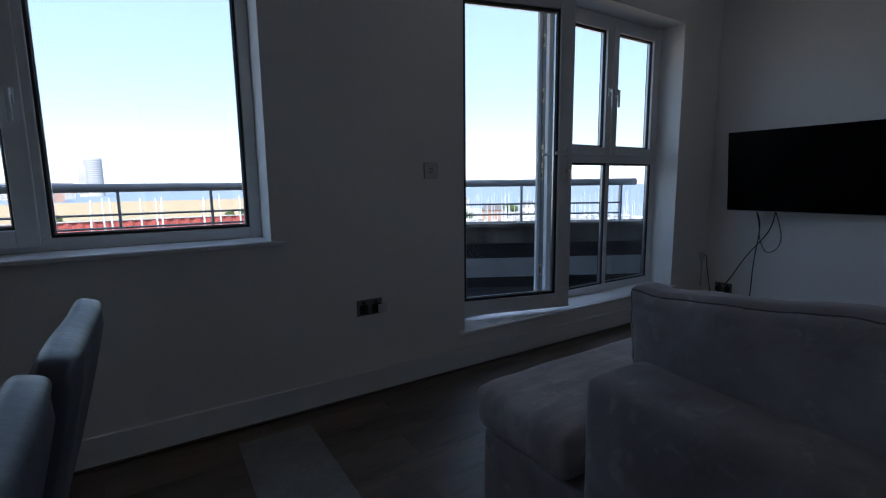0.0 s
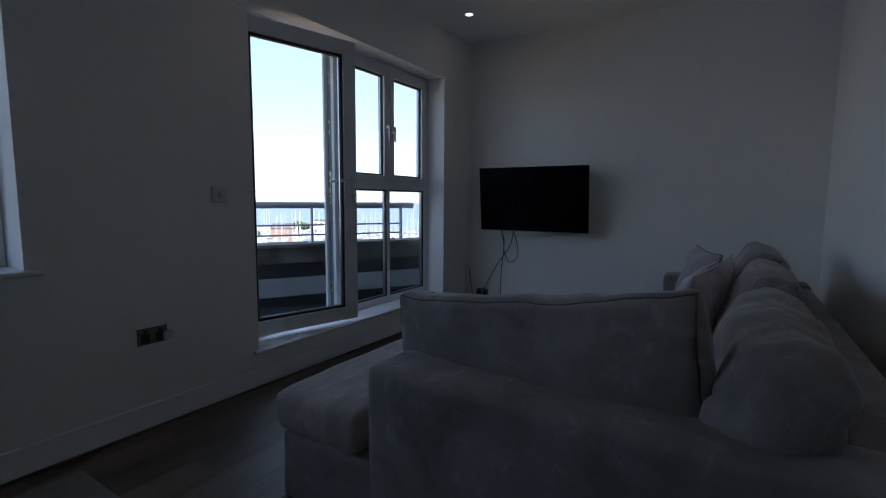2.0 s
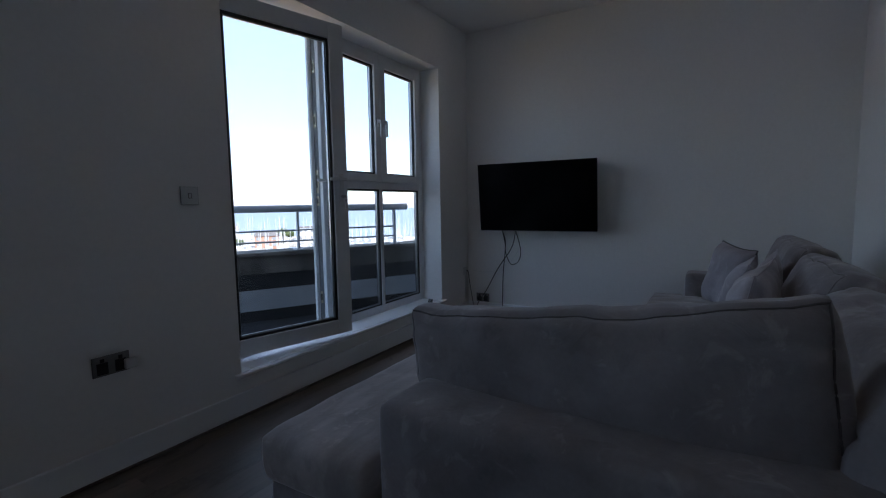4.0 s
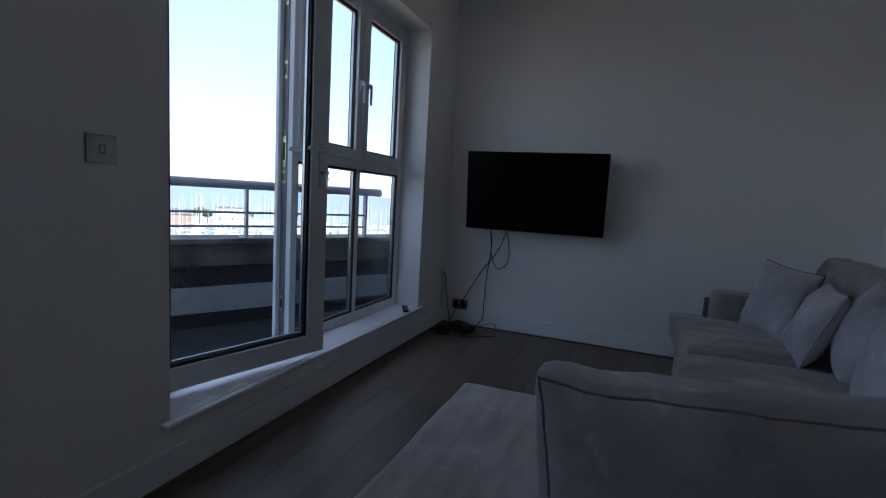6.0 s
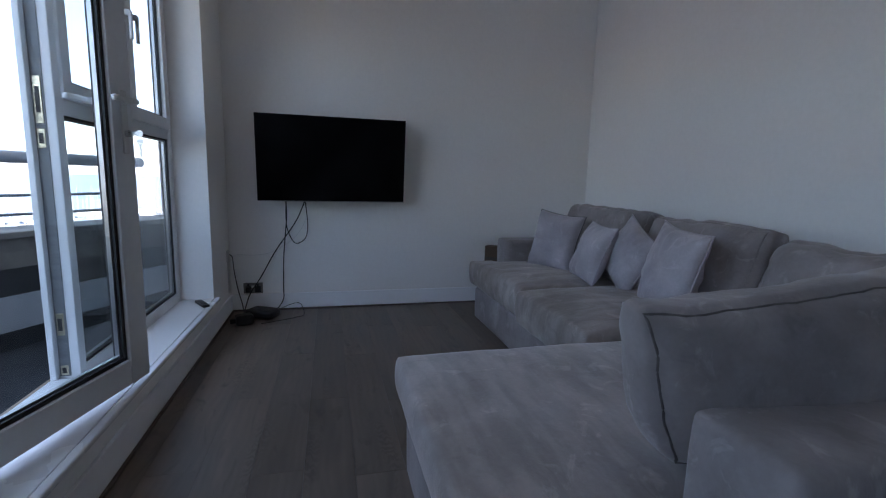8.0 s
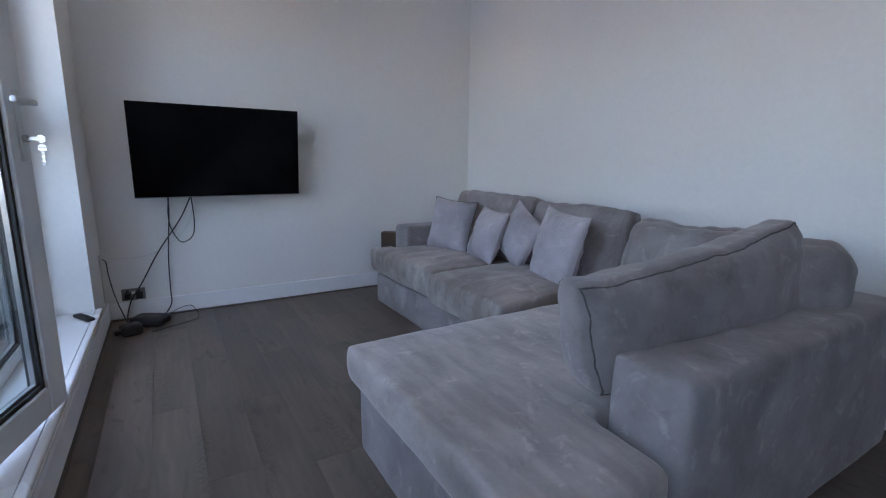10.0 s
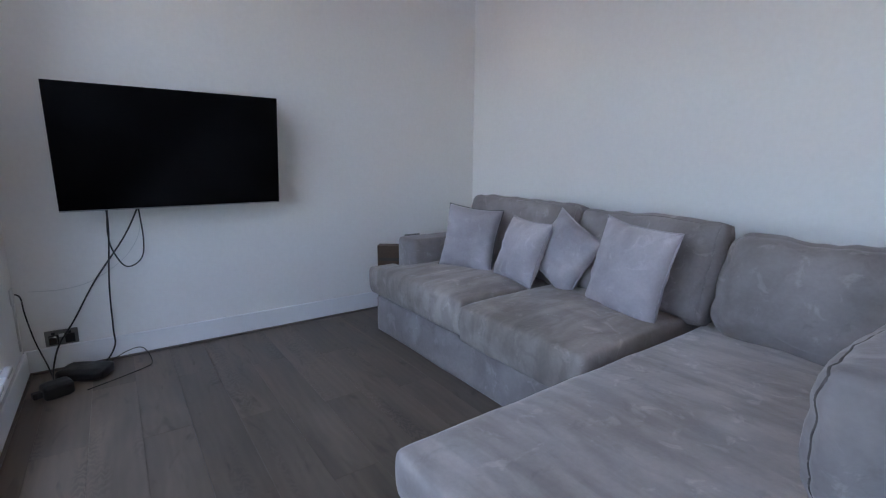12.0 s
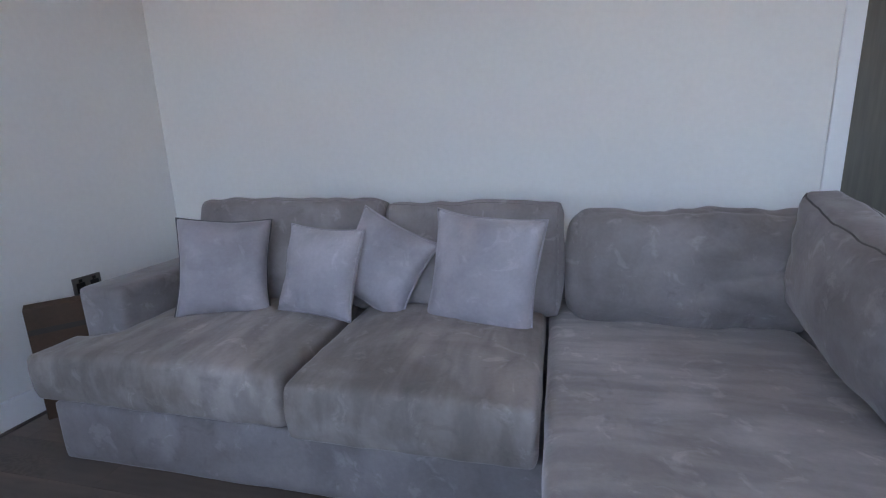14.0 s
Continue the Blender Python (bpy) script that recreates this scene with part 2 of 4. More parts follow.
SEAM = material("dark_taupe_seam", (0.10, 0.088, 0.088), 0.9, second=(0.15, 0.13, 0.13), scale=30)
PIPING = material("dark_grey_piping", (0.11, 0.105, 0.11), 0.8, second=(0.16, 0.15, 0.155), scale=40)
BLACK = material("black_plastic", (0.012, 0.012, 0.013), 0.4, second=(0.02, 0.02, 0.02), scale=20, rough_var=0.1)
SCREEN = material("black_screen", (0.002, 0.002, 0.0025), 0.2, spec=0.06, second=(0.008, 0.008, 0.009), scale=2, rough_var=0.03)
NICKEL = material("black_nickel_plate", (0.24, 0.23, 0.22), 0.35, 0.6, second=(0.19, 0.185, 0.18), scale=12, rough_var=0.08)
PLASTIC = material("white_switch_plastic", (0.72, 0.72, 0.71), 0.4, second=(0.66, 0.66, 0.65), scale=8)
CARD = material("brown_cardboard", (0.105, 0.056, 0.032), 0.7, second=(0.075, 0.042, 0.025), scale=5, fine=0.08, fine_scale=60, bump=0.1, bump_scale=30)
CARD_DARK = material("dark_box_print", (0.05, 0.035, 0.03), 0.7, second=(0.07, 0.05, 0.04), scale=8)
MAT = material("pale_grey_board", (0.30, 0.30, 0.29), 0.7, second=(0.24, 0.24, 0.235), scale=5, fine=0.1, fine_scale=50, bump=0.1, bump_scale=50)
CHAIR = material("pale_blue_grey_leather", (0.085, 0.096, 0.125), 0.5, second=(0.066, 0.076, 0.10), scale=4, fine=0.06, fine_scale=60, bump=0.15, bump_scale=50, rough_var=0.08)
CHAIR_LEG = material("dark_chair_wood", (0.06, 0.04, 0.03), 0.45, second=(0.09, 0.06, 0.045), scale=8, stretch=(6, 6, 1))
RAIL = material("grey_painted_steel", (0.33, 0.36, 0.40), 0.45, 0.0, second=(0.27, 0.30, 0.34), scale=6, fine=0.08, fine_scale=50, rough_var=0.1)
CONCRETE = material("weathered_render", (0.20, 0.18, 0.16), 0.85, second=(0.07, 0.066, 0.062), scale=4, stretch=(1, 1, 0.5), fine=0.15, fine_scale=30, bump=0.3, bump_scale=30)
MEMBRANE = material("pale_grey_upstand", (0.38, 0.40, 0.43), 0.7, second=(0.31, 0.33, 0.36), scale=3, fine=0.06, fine_scale=20, bump=0.1, bump_scale=20)
DARKBAND = material("dark_roof_felt", (0.030, 0.032, 0.036), 0.85, second=(0.048, 0.050, 0.053), scale=5, fine=0.06, fine_scale=25, bump=0.08, bump_scale=30, spec=0.08)
BRICK = material("buff_brick", (0.38, 0.29, 0.22), 0.85, second=(0.30, 0.22, 0.17), scale=12, fine=0.12, fine_scale=50, bump=0.3, bump_scale=40)
DOORWOOD = material("dark_brown_door", (0.13, 0.115, 0.095), 0.5, second=(0.10, 0.088, 0.073), scale=5, stretch=(8, 8, 0.6), fine=0.1, fine_scale=20)
BULB = material("lamp_glow", (1, 1, 1), 0.5, emit=(1.0, 0.86, 0.68), emit_strength=3.0)
# sea colour lightened: distance haze and reflected sky are mixed in
WATER = material("sea_water", (0.20, 0.26, 0.34), 0.6, second=(0.23, 0.29, 0.37), scale=0.02, bump=0.2, bump_scale=0.4, spec=0.12)
FIELD = material("dry_grass", (0.46, 0.33, 0.20), 0.95, second=(0.36, 0.29, 0.17), scale=0.05, fine=0.2, fine_scale=0.6)
QUAY = material("pale_quay_ground", (0.40, 0.38, 0.35), 0.9, second=(0.32, 0.31, 0.29), scale=0.08, fine=0.15, fine_scale=1.0)
GRP = material("white_boat_hull", (0.78, 0.78, 0.77), 0.3, second=(0.70, 0.71, 0.72), scale=0.6, random_amount=0.12)
MAST = material("pale_mast", (0.66, 0.66, 0.66), 0.4, 0.3, second=(0.58, 0.58, 0.58), scale=2)
CANVAS = material("blue_boat_cover", (0.05, 0.09, 0.20), 0.8, second=(0.08, 0.12, 0.22), scale=2, random_amount=0.4)
PONTOON = material("pontoon_decking", (0.36, 0.33, 0.29), 0.9, second=(0.28, 0.26, 0.23), scale=0.6)
REDWALL = material("red_brown_sheet_piling", (0.36, 0.07, 0.05), 0.75, second=(0.27, 0.05, 0.04), scale=0.5, fine=0.12, fine_scale=3)
HILL = material("hazy_hills", (0.46, 0.46, 0.50), 1.0, second=(0.52, 0.48, 0.46), scale=0.004)
LEAF = material("foliage", (0.07, 0.11, 0.035), 0.9, second=(0.10, 0.13, 0.05), scale=0.8, fine=0.3, fine_scale=4)
BARK = material("bark", (0.12, 0.09, 0.07), 0.9, second=(0.09, 0.07, 0.05), scale=2)
BUILD = material("pale_render_building", (0.55, 0.52, 0.48), 0.85, second=(0.48, 0.45, 0.42), scale=0.05, random_amount=0.1)
BUILDRED = material("terracotta_building", (0.50, 0.27, 0.18), 0.85, second=(0.42, 0.22, 0.15), scale=0.05)
# cladding and far glass paled, with distance haze put into the colours
TOWERMAT = material("grey_tower_cladding", (0.50, 0.49, 0.49), 0.7, second=(0.44, 0.43, 0.44), scale=0.05)
PANEMAT = material("far_window_glass", (0.22, 0.23, 0.25), 0.3, second=(0.27, 0.28, 0.30), scale=0.2)
ROOFMAT = material("slate_roof", (0.16, 0.15, 0.15), 0.8, second=(0.12, 0.11, 0.11), scale=0.3)


# ---- mesh helpers ----
def add_box(bm, x0, x1, y0, y1, z0, z1, bevel=0.0, seg=2, m=None):
    r = bmesh.ops.create_cube(bm, size=1.0)
    vs = r["verts"]
    for v in vs:
        v.co = Vector((x0 + (v.co.x + 0.5) * (x1 - x0), y0 + (v.co.y + 0.5) * (y1 - y0), z0 + (v.co.z + 0.5) * (z1 - z0)))
    if m is not None:
        bmesh.ops.transform(bm, matrix=m, verts=vs)
    if bevel:
        es = list({e for v in vs for e in v.link_edges})
        bmesh.ops.bevel(bm, geom=es, offset=bevel, segments=seg, affect="EDGES", profile=0.5)


def add_cyl(bm, a, b, r0, r1=None, seg=16, caps=True):
    a, b = Vector(a), Vector(b)
    q = (b - a).to_track_quat("Z", "Y").to_matrix().to_4x4()
    bmesh.ops.create_cone(bm, cap_ends=caps, segments=seg, radius1=r0, radius2=r0 if r1 is None else r1, depth=(b - a).length,
                          matrix=Matrix.Translation((a + b) / 2) @ q)


def mesh_ob(name, bm, mat, smooth=False):
    me = bpy.data.meshes.new(name)
    bm.normal_update()
    bm.to_mesh(me)
    bm.free()
    me.materials.append(mat)
    if smooth:
        me.polygons.foreach_set("use_smooth", [True] * len(me.polygons))
    return new(name, me)


def part(name, bm, mat, parent, label="", smooth=False):
    ob = mesh_ob(name, bm, mat, smooth)
    ob.parent = parent
    if label:
        ob["label"] = label
    return ob


def thing(name, m, label, category, group="", kind=""):
    ob = new(name)
    ob.empty_display_size = 0.1
    ob.matrix_world = m
    return tagged(ob, label, category, group, kind)


def box_bm(*a, **k):
    bm = bmesh.new()
    add_box(bm, *a, **k)
    return bm


def cyl_bm(*a, **k):
    bm = bmesh.new()
    add_cyl(bm, *a, **k)
    return bm


def tube(name, pts, radius, mat, parent=None, order=3, label=""):
    """A round cable or bar along a smooth curve, as a mesh."""
    pts = [Vector(p) for p in pts]
    path = []
    for i in range(len(pts) - 1):
        p0, p1, p2, p3 = pts[max(i - 1, 0)], pts[i], pts[i + 1], pts[min(i + 2, len(pts) - 1)]
        for k in range(8):
            t = k / 8
            path.append(0.5 * ((2 * p1) + (p2 - p0) * t + (2 * p0 - 5 * p1 + 4 * p2 - p3) * t * t + (3 * p1 - p0 - 3 * p2 + p3) * t ** 3))
    path.append(pts[-1])
    bm = bmesh.new()
    rings = []
    for i, p in enumerate(path):
        d = (path[min(i + 1, len(path) - 1)] - path[max(i - 1, 0)]).normalized()
        q = d.to_track_quat("Z", "Y")
        rings.append([bm.verts.new(p + q @ Vector((radius * math.cos(a), radius * math.sin(a), 0))) for a in (k * math.tau / 8 for k in range(8))])
    for a, b in zip(rings, rings[1:]):
        for k in range(8):
            bm.faces.new((a[k], a[(k + 1) % 8], b[(k + 1) % 8], b[k]))
    bm.faces.new(rings[0][::-1])
    bm.faces.new(rings[-1])
    ob = mesh_ob(name, bm, mat, True)
    if parent:
        ob.parent = parent
    if label:
        ob["label"] = label
    return ob


def soft_point(c, sx, sy, sz, r, crown, wrinkle, seed, ear):
    """A point of a stuffed box cushion: rounded edges, plump faces, pulled-out corners, gathers along the seams."""
    u, w, h = c * 2
    size = Vector((sx, sy, sz))
    p = Vector((c[i] * size[i] for i in range(3)))
    q = Vector((max(-size[i] / 2 + r, min(size[i] / 2 - r, p[i])) for i in range(3)))
    d = p - q
    k = max(abs(x) for x in d)
    if k > 1e-6:
        p = q + d.normalized() * min(r, k)
    fu, fw, fh = max(0, 1 - u * u), max(0, 1 - w * w), max(0, 1 - h * h)
    p.y += crown * w * fu ** 0.75 * fh ** 0.75
    p.z += crown * 0.25 * h * fu * fw
    p.x += crown * 0.4 * u * fw * fh
    corner = (abs(u) * abs(h)) ** 7
    p.x += u * ear * corner
    p.z += h * ear * corner
    p.y *= 1 - 0.25 * corner
    near_z, near_x = math.exp(-7 * (1 - abs(h))), math.exp(-7 * (1 - abs(u)))
    gather = noise.noise(Vector((p.x * 19, seed * 3.1, h))) * near_z + noise.noise(Vector((seed * 2.7, u, p.z * 21))) * near_x
    p.y += gather * wrinkle * 1.1
    p.z += h * noise.noise(Vector((p.x * 11, seed * 5.7, 0))) * near_z * wrinkle * 1.2
    crease = (1 - abs(noise.noise(Vector((p.x * 2.4, p.z * 8, seed))))) ** 6 * max(0.0, noise.noise(Vector((p.x * 2, p.z * 2, seed + 4))) + 0.25)
    p.y -= w * crease * wrinkle * 3.6 * (1 - near_z * 0.6)
    return p + noise.noise_vector(p * 4 + Vector((seed * 7.3, seed, 0))) * wrinkle * 1.8 + noise.noise_vector(p * 10 + Vector((seed, 3, 0))) * wrinkle * 0.6


def soft_box(sx, sy, sz, r, crown=0.0, wrinkle=0.004, n=18, seed=0, ear=0.0):
    """A stuffed box cushion, centred."""
    bm = bmesh.new()
    bmesh.ops.create_cube(bm, size=1.0)
    bmesh.ops.subdivide_edges(bm, edges=bm.edges[:], cuts=n, use_grid_fill=True)
    for v in bm.verts:
        v.co = soft_point(v.co.copy(), sx, sy, sz, r, crown, wrinkle, seed, ear)
    return bm


def seams(parent, mat, *a, n=46):
    """A sewn seam round each of the two broad faces of a soft box."""
    for w in (-0.5, 0.5):
        pts = [(-0.5 + i / n, -0.5) for i in range(n)] + [(0.5, -0.5 + i / n) for i in range(n)] + [(0.5 - i / n, 0.5) for i in range(n)] + [(-0.5, 0.5 - i / n) for i in range(n)]
        loop_tube("piping", [soft_point(Vector((u, w, h)), *a) for u, h in pts], 0.0032, mat, parent)


def pillow(w, h, t, n=22, seed=0):
    """A knife-edged scatter cushion lying in x and y, with pinched corners and a few dents."""
    bm = bmesh.new()
    def point(i, j, side):
        u, v = 2 * i / n - 1, 2 * j / n - 1
        x = u * w / 2 * (1 - 0.09 * (1 - v * v))
        y = v * h / 2 * (1 - 0.08 * (1 - u * u))
        f = (max(0, 1 - u ** 4) * max(0, 1 - v ** 4)) ** 0.62
        p = Vector((x, y, side * t / 2 * f))
        k = noise.noise_vector(Vector((x * 6, y * 6, side + seed * 5.1)))
        k2 = noise.noise(Vector((x * 17, y * 17, side + seed * 3.3)))
        k3 = noise.noise(Vector((math.atan2(v, u) * 5, side * 2 + seed * 1.7, 0))) * max(abs(u), abs(v)) ** 3
        p += k * 0.013 * (0.4 + f)
        p.z += side * (k2 * 0.009 + k3 * 0.022) * f
        return p
    top = [[bm.verts.new(point(i, j, 1)) for j in range(n + 1)] for i in range(n + 1)]
    low = [[top[i][j] if i in (0, n) or j in (0, n) else bm.verts.new(point(i, j, -1)) for j in range(n + 1)] for i in range(n + 1)]
    for i in range(n):
        for j in range(n):
            bm.faces.new((top[i][j], top[i + 1][j], top[i + 1][j + 1], top[i][j + 1]))
            bm.faces.new((low[i][j], low[i][j + 1], low[i + 1][j + 1], low[i + 1][j]))
    rim = [top[i][0] for i in range(n)] + [top[n][j] for j in range(n)] + [top[i][n] for i in range(n, 0, -1)] + [top[0][j] for j in range(n, 0, -1)]
    return bm, [v.co.copy() for v in rim]


def loop_tube(name, pts, radius, mat, parent):
    bm = bmesh.new()
    rings = []
    k = len(pts)
    for i, p in enumerate(pts):
        d = (pts[(i + 1) % k] - pts[i - 1]).normalized()
        q = d.to_track_quat("Z", "Y")
        rings.append([bm.verts.new(p + q @ Vector((radius * math.cos(a), radius * math.sin(a), 0))) for a in (j * math.tau / 6 for j in range(6))])
    for i in range(k):
        a, b = rings[i], rings[(i + 1) % k]
        for j in range(6):
            bm.faces.new((a[j], a[(j + 1) % 6], b[(j + 1) % 6], b[j]))
    return part(name, bm, mat, parent, smooth=True)


def soften(ob, voxel=0.02, smooth=8, strength=0.0, size=0.25):
    """Upholstery: melts joined blocks into one rounded, slightly uneven body."""
    r = ob.modifiers.new("remesh", "REMESH")
    r.mode, r.voxel_size, r.use_smooth_shade = "VOXEL", voxel, True
    s = ob.modifiers.new("smooth", "SMOOTH")
    s.factor, s.iterations = 0.5, smooth
    if strength:
        tx = bpy.data.textures.new("stuffing", "CLOUDS")
        tx.noise_scale = size
        d = ob.modifiers.new("stuffing", "DISPLACE")
        d.texture, d.strength, d.mid_level = tx, strength, 0.5
    return ob


# ---- the room ----
X0, X1, Y0, Y1, H = -2.9, 5.355, 0.43, 3.58, 2.92
T = 0.28
DX0, DX1, DZ0, DZ1 = 2.555, 4.79, 0.225, 2.45
WX0, WX1, WZ0, WZ1 = -0.42, 1.42, 0.88, 2.30

def structure(name, bm, mat, label, category):
    return tagged(mesh_ob(name, bm, mat), label, category, kind="structure")

bm = bmesh.new()
for a in [(X0, WX0, 0, H), (WX1, DX0, 0, H), (DX1, X1, 0, H)]:
    add_box(bm, a[0], a[1], Y1, Y1 + T, a[2], a[3])
add_box(bm, WX0, WX1, Y1, Y1 + T, 0, WZ0)
add_box(bm, WX0, WX1, Y1, Y1 + T, WZ1, H)
add_box(bm, DX0, DX1, Y1, Y1 + T, 0, DZ0)
add_box(bm, DX0, DX1, Y1, Y1 + T, DZ1, H)
structure("wall_north", bm, WALL, "white painted wall with window and balcony door openings", "wall")
structure("wall_east", box_bm(X1, X1 + 0.2, Y0 - 0.15, Y1 + T, 0, H), WALL, "white painted wall behind the television", "wall")
SX0, SX1, SZ = 0.93, 1.79, 2.05
bm = bmesh.new()
add_box(bm, X0, SX0, Y0 - 0.15, Y0, 0, H)
add_box(bm, SX1, X1, Y0 - 0.15, Y0, 0, H)
add_box(bm, SX0, SX1, Y0 - 0.15, Y0, SZ, H)
structure("wall_south", bm, WALL, "white painted wall behind the corner sofa", "wall")
structure("wall_west", box_bm(X0 - 0.2, X0, Y0 - 0.15, Y1 + T, 0, H), WALL, "plain white painted wall", "wall")
structure("ceiling", box_bm(X0 - 0.2, X1 + 0.2, Y0 - 0.15, Y1 + T, H, H + 0.3), CEIL, "white painted ceiling with recessed spotlights", "ceiling")

# outer brick skin, seen beside the window frames
bm = bmesh.new()
for a in [(X0 - 0.2, WX0 - 0.06, -3, 3.6), (WX1 + 0.06, DX0 - 0.03, -3, 3.6), (DX1 + 0.30, X1 + 4.2, -3, 3.6)]:
    add_box(bm, a[0], a[1], Y1 + T + 0.003, Y1 + T + 0.1, a[2], a[3])
add_box(bm, WX0 - 0.06, WX1 + 0.06, Y1 + T + 0.003, Y1 + T + 0.1, -3, WZ0)
add_box(bm, WX0 - 0.06, WX1 + 0.06, Y1 + T + 0.003, Y1 + T + 0.1, WZ1 + 0.02, 3.6)
add_box(bm, DX0 - 0.03, DX1 + 0.30, Y1 + T + 0.003, Y1 + T + 0.1, -3, DZ0)
add_box(bm, DX0 - 0.03, DX1 + 0.30, Y1 + T + 0.003, Y1 + T + 0.1, DZ1 + 0.02, 3.6)
structure("outer_wall", bm, BRICK, "buff brick outer wall of the flat", "wall")

# skirting boards: a flat board with a small stepped top
def skirting(name, x0, y0, x1, y1, nx, ny):
    def strip(th, z0, z1, bevel):
        return box_bm(min(x0, x0 + nx * th, x1), max(x1, x1 + nx * th, x0), min(y0, y0 + ny * th, y1), max(y1, y1 + ny * th, y0), z0, z1, bevel, 1)
    ob = structure(name, strip(0.016, 0.0, 0.138, 0.003), TRIM, "white painted skirting board along the wall", "skirting")
    part("floor_bead", strip(0.028, 0.0, 0.013, 0.003), BEAD, ob, "grey-brown floor bead")
    return ob

skirting("baseboard_north", X0, Y1, X1 - 0.029, Y1, 0, -1)
skirting("baseboard_east", X1, Y0, X1, Y1, -1, 0)
skirting("baseboard_south_east", SX1 + 0.09, Y0, X1 - 0.029, Y0, 0, 1)
skirting("baseboard_south_west", X0, Y0, SX0 - 0.09, Y0, 0, 1)

# ---- balcony door and side lights ----
FY0, FY1 = 3.785, 3.875
FW = FY0 + 0.056
GY = FY0 + 0.030

def frame_bm(x0, x1, z0, z1, w, y0, y1, bevel=0.004, wb=None, wt=None):
    """A rectangular frame of mitred profiles."""
    bm = bmesh.new()
    wb, wt = wb or w, wt or w
    add_box(bm, x0, x0 + w, y0, y1, z0, z1, bevel)
    add_box(bm, x1 - w, x1, y0, y1, z0, z1, bevel)
    add_box(bm, x0 + w, x1 - w, y0 + 0.001, y1 - 0.001, z0, z0 + wb, bevel)
    add_box(bm, x0 + w, x1 - w, y0 + 0.001, y1 - 0.001, z1 - wt, z1, bevel)
    return bm

def pane(x0, x1, z0, z1, y, parent, seal=0.011):
    g = part("pane", box_bm(x0, x1, y - 0.012, y + 0.012, z0, z1), GLASS, parent)
    g.visible_shadow = False
    part("seal", frame_bm(x0 - 0.002, x1 + 0.002, z0 - 0.002, z1 + 0.002, seal, y - 0.022, y - 0.0125, bevel=0.0), GASKET, g)
    part("outer_seal", frame_bm(x0 - 0.002, x1 + 0.002, z0 - 0.002, z1 + 0.002, seal, y + 0.0125, y + 0.020, bevel=0.0), GASKET, g)
    part("spacer_bar", frame_bm(x0 + 0.001, x1 - 0.001, z0 + 0.001, z1 - 0.001, seal + 0.004, y - 0.008, y + 0.008, bevel=0.0), SILVER, g, "silver spacer bar between the panes")
    return g

JX = 3.435
win = tagged(new("window_2"), "white plastic balcony door frame with two opening lights above fixed panes", "window", kind="structure")
bm = bmesh.new()
add_box(bm, DX0, DX0 + 0.045, FY0, FY1, DZ0 + 0.02, DZ1, 0.004)
add_box(bm, DX1 - 0.065, DX1, FY0, FW, DZ0 + 0.02, DZ1, 0.004)
add_box(bm, JX + 0.02, JX + 0.075, FY0 - 0.002, FY1 + 0.002, DZ0 + 0.02, DZ1, 0.004)
add_box(bm, JX - 0.012, JX + 0.02, FY0 + 0.068, FY1, DZ0 + 0.055, DZ1 - 0.07, 0.003)
add_box(bm, DX0 + 0.045, JX, FY0 + 0.001, FY1, DZ1 - 0.07, DZ1, 0.004)
add_box(bm, DX0 + 0.045, JX, FY0 + 0.001, FY1, DZ0 + 0.02, DZ0 + 0.055, 0.004)
add_box(bm, JX + 0.075, DX1 - 0.065, FY0 + 0.001, FW, DZ1 - 0.06, DZ1, 0.004)
add_box(bm, JX + 0.075, DX1 - 0.065, FY0 + 0.001, FW, DZ0 + 0.02, DZ0 + 0.085, 0.004)
add_box(bm, JX + 0.075, DX1 - 0.065, FY0 + 0.001, FW, 1.315, 1.385, 0.004)
add_box(bm, 4.122, 4.162, FY0 + 0.001, FW, DZ0 + 0.085, 1.315, 0.004)
add_box(bm, 4.115, 4.175, FY0 + 0.001, FW, 1.385, DZ1 - 0.06, 0.004)
part("window_frame", bm, UPVC, win)
pane(JX + 0.08, 4.122, DZ0 + 0.085, 1.315, GY, win)
pane(4.162, DX1 - 0.068, DZ0 + 0.085, 1.315, GY, win)
for sx0, sx1, hx in [(JX + 0.062, 4.142, 4.105), (4.148, DX1 - 0.05, 4.186)]:
    sash = part("sash", frame_bm(sx0, sx1, 1.375, DZ1 - 0.045, 0.068, FY0 - 0.014, FW - 0.008), UPVC, win)
    pane(sx0 + 0.068, sx1 - 0.068, 1.443, DZ1 - 0.113, GY, sash)
    hb = bmesh.new()
    add_box(hb, hx - 0.013, hx + 0.013, FY0 - 0.026, FY0 - 0.013, 1.84, 1.905, 0.004)
    add_box(hb, hx - 0.010, hx + 0.010, FY0 - 0.050, FY0 - 0.024, 1.865, 1.895, 0.006)
    add_box(hb, hx - 0.009, hx + 0.009, FY0 - 0.056, FY0 - 0.040, 1.755, 1.89, 0.006, 3)
    part("handle", hb, UPVC, sash, "white curved window handle", smooth=False)
# lock keeps on the post that the door closes against
for z, hh in [(2.18, 0.045), (1.80, 0.05), (1.36, 0.085), (1.22, 0.035), (0.50, 0.045), (0.31, 0.02)]:
    kb = box_bm(JX + 0.0125, JX + 0.0163, FY0 + 0.036, FY0 + 0.062, z - hh, z + hh, 0.001)
    kp = part("lock_keep", kb, BRASS, win, "worn brass lock keep")
    part("keep_slot", box_bm(JX + 0.011, JX + 0.0124, FY0 + 0.042, FY0 + 0.056, z - hh * 0.55, z + hh * 0.55), GASKET, kp)

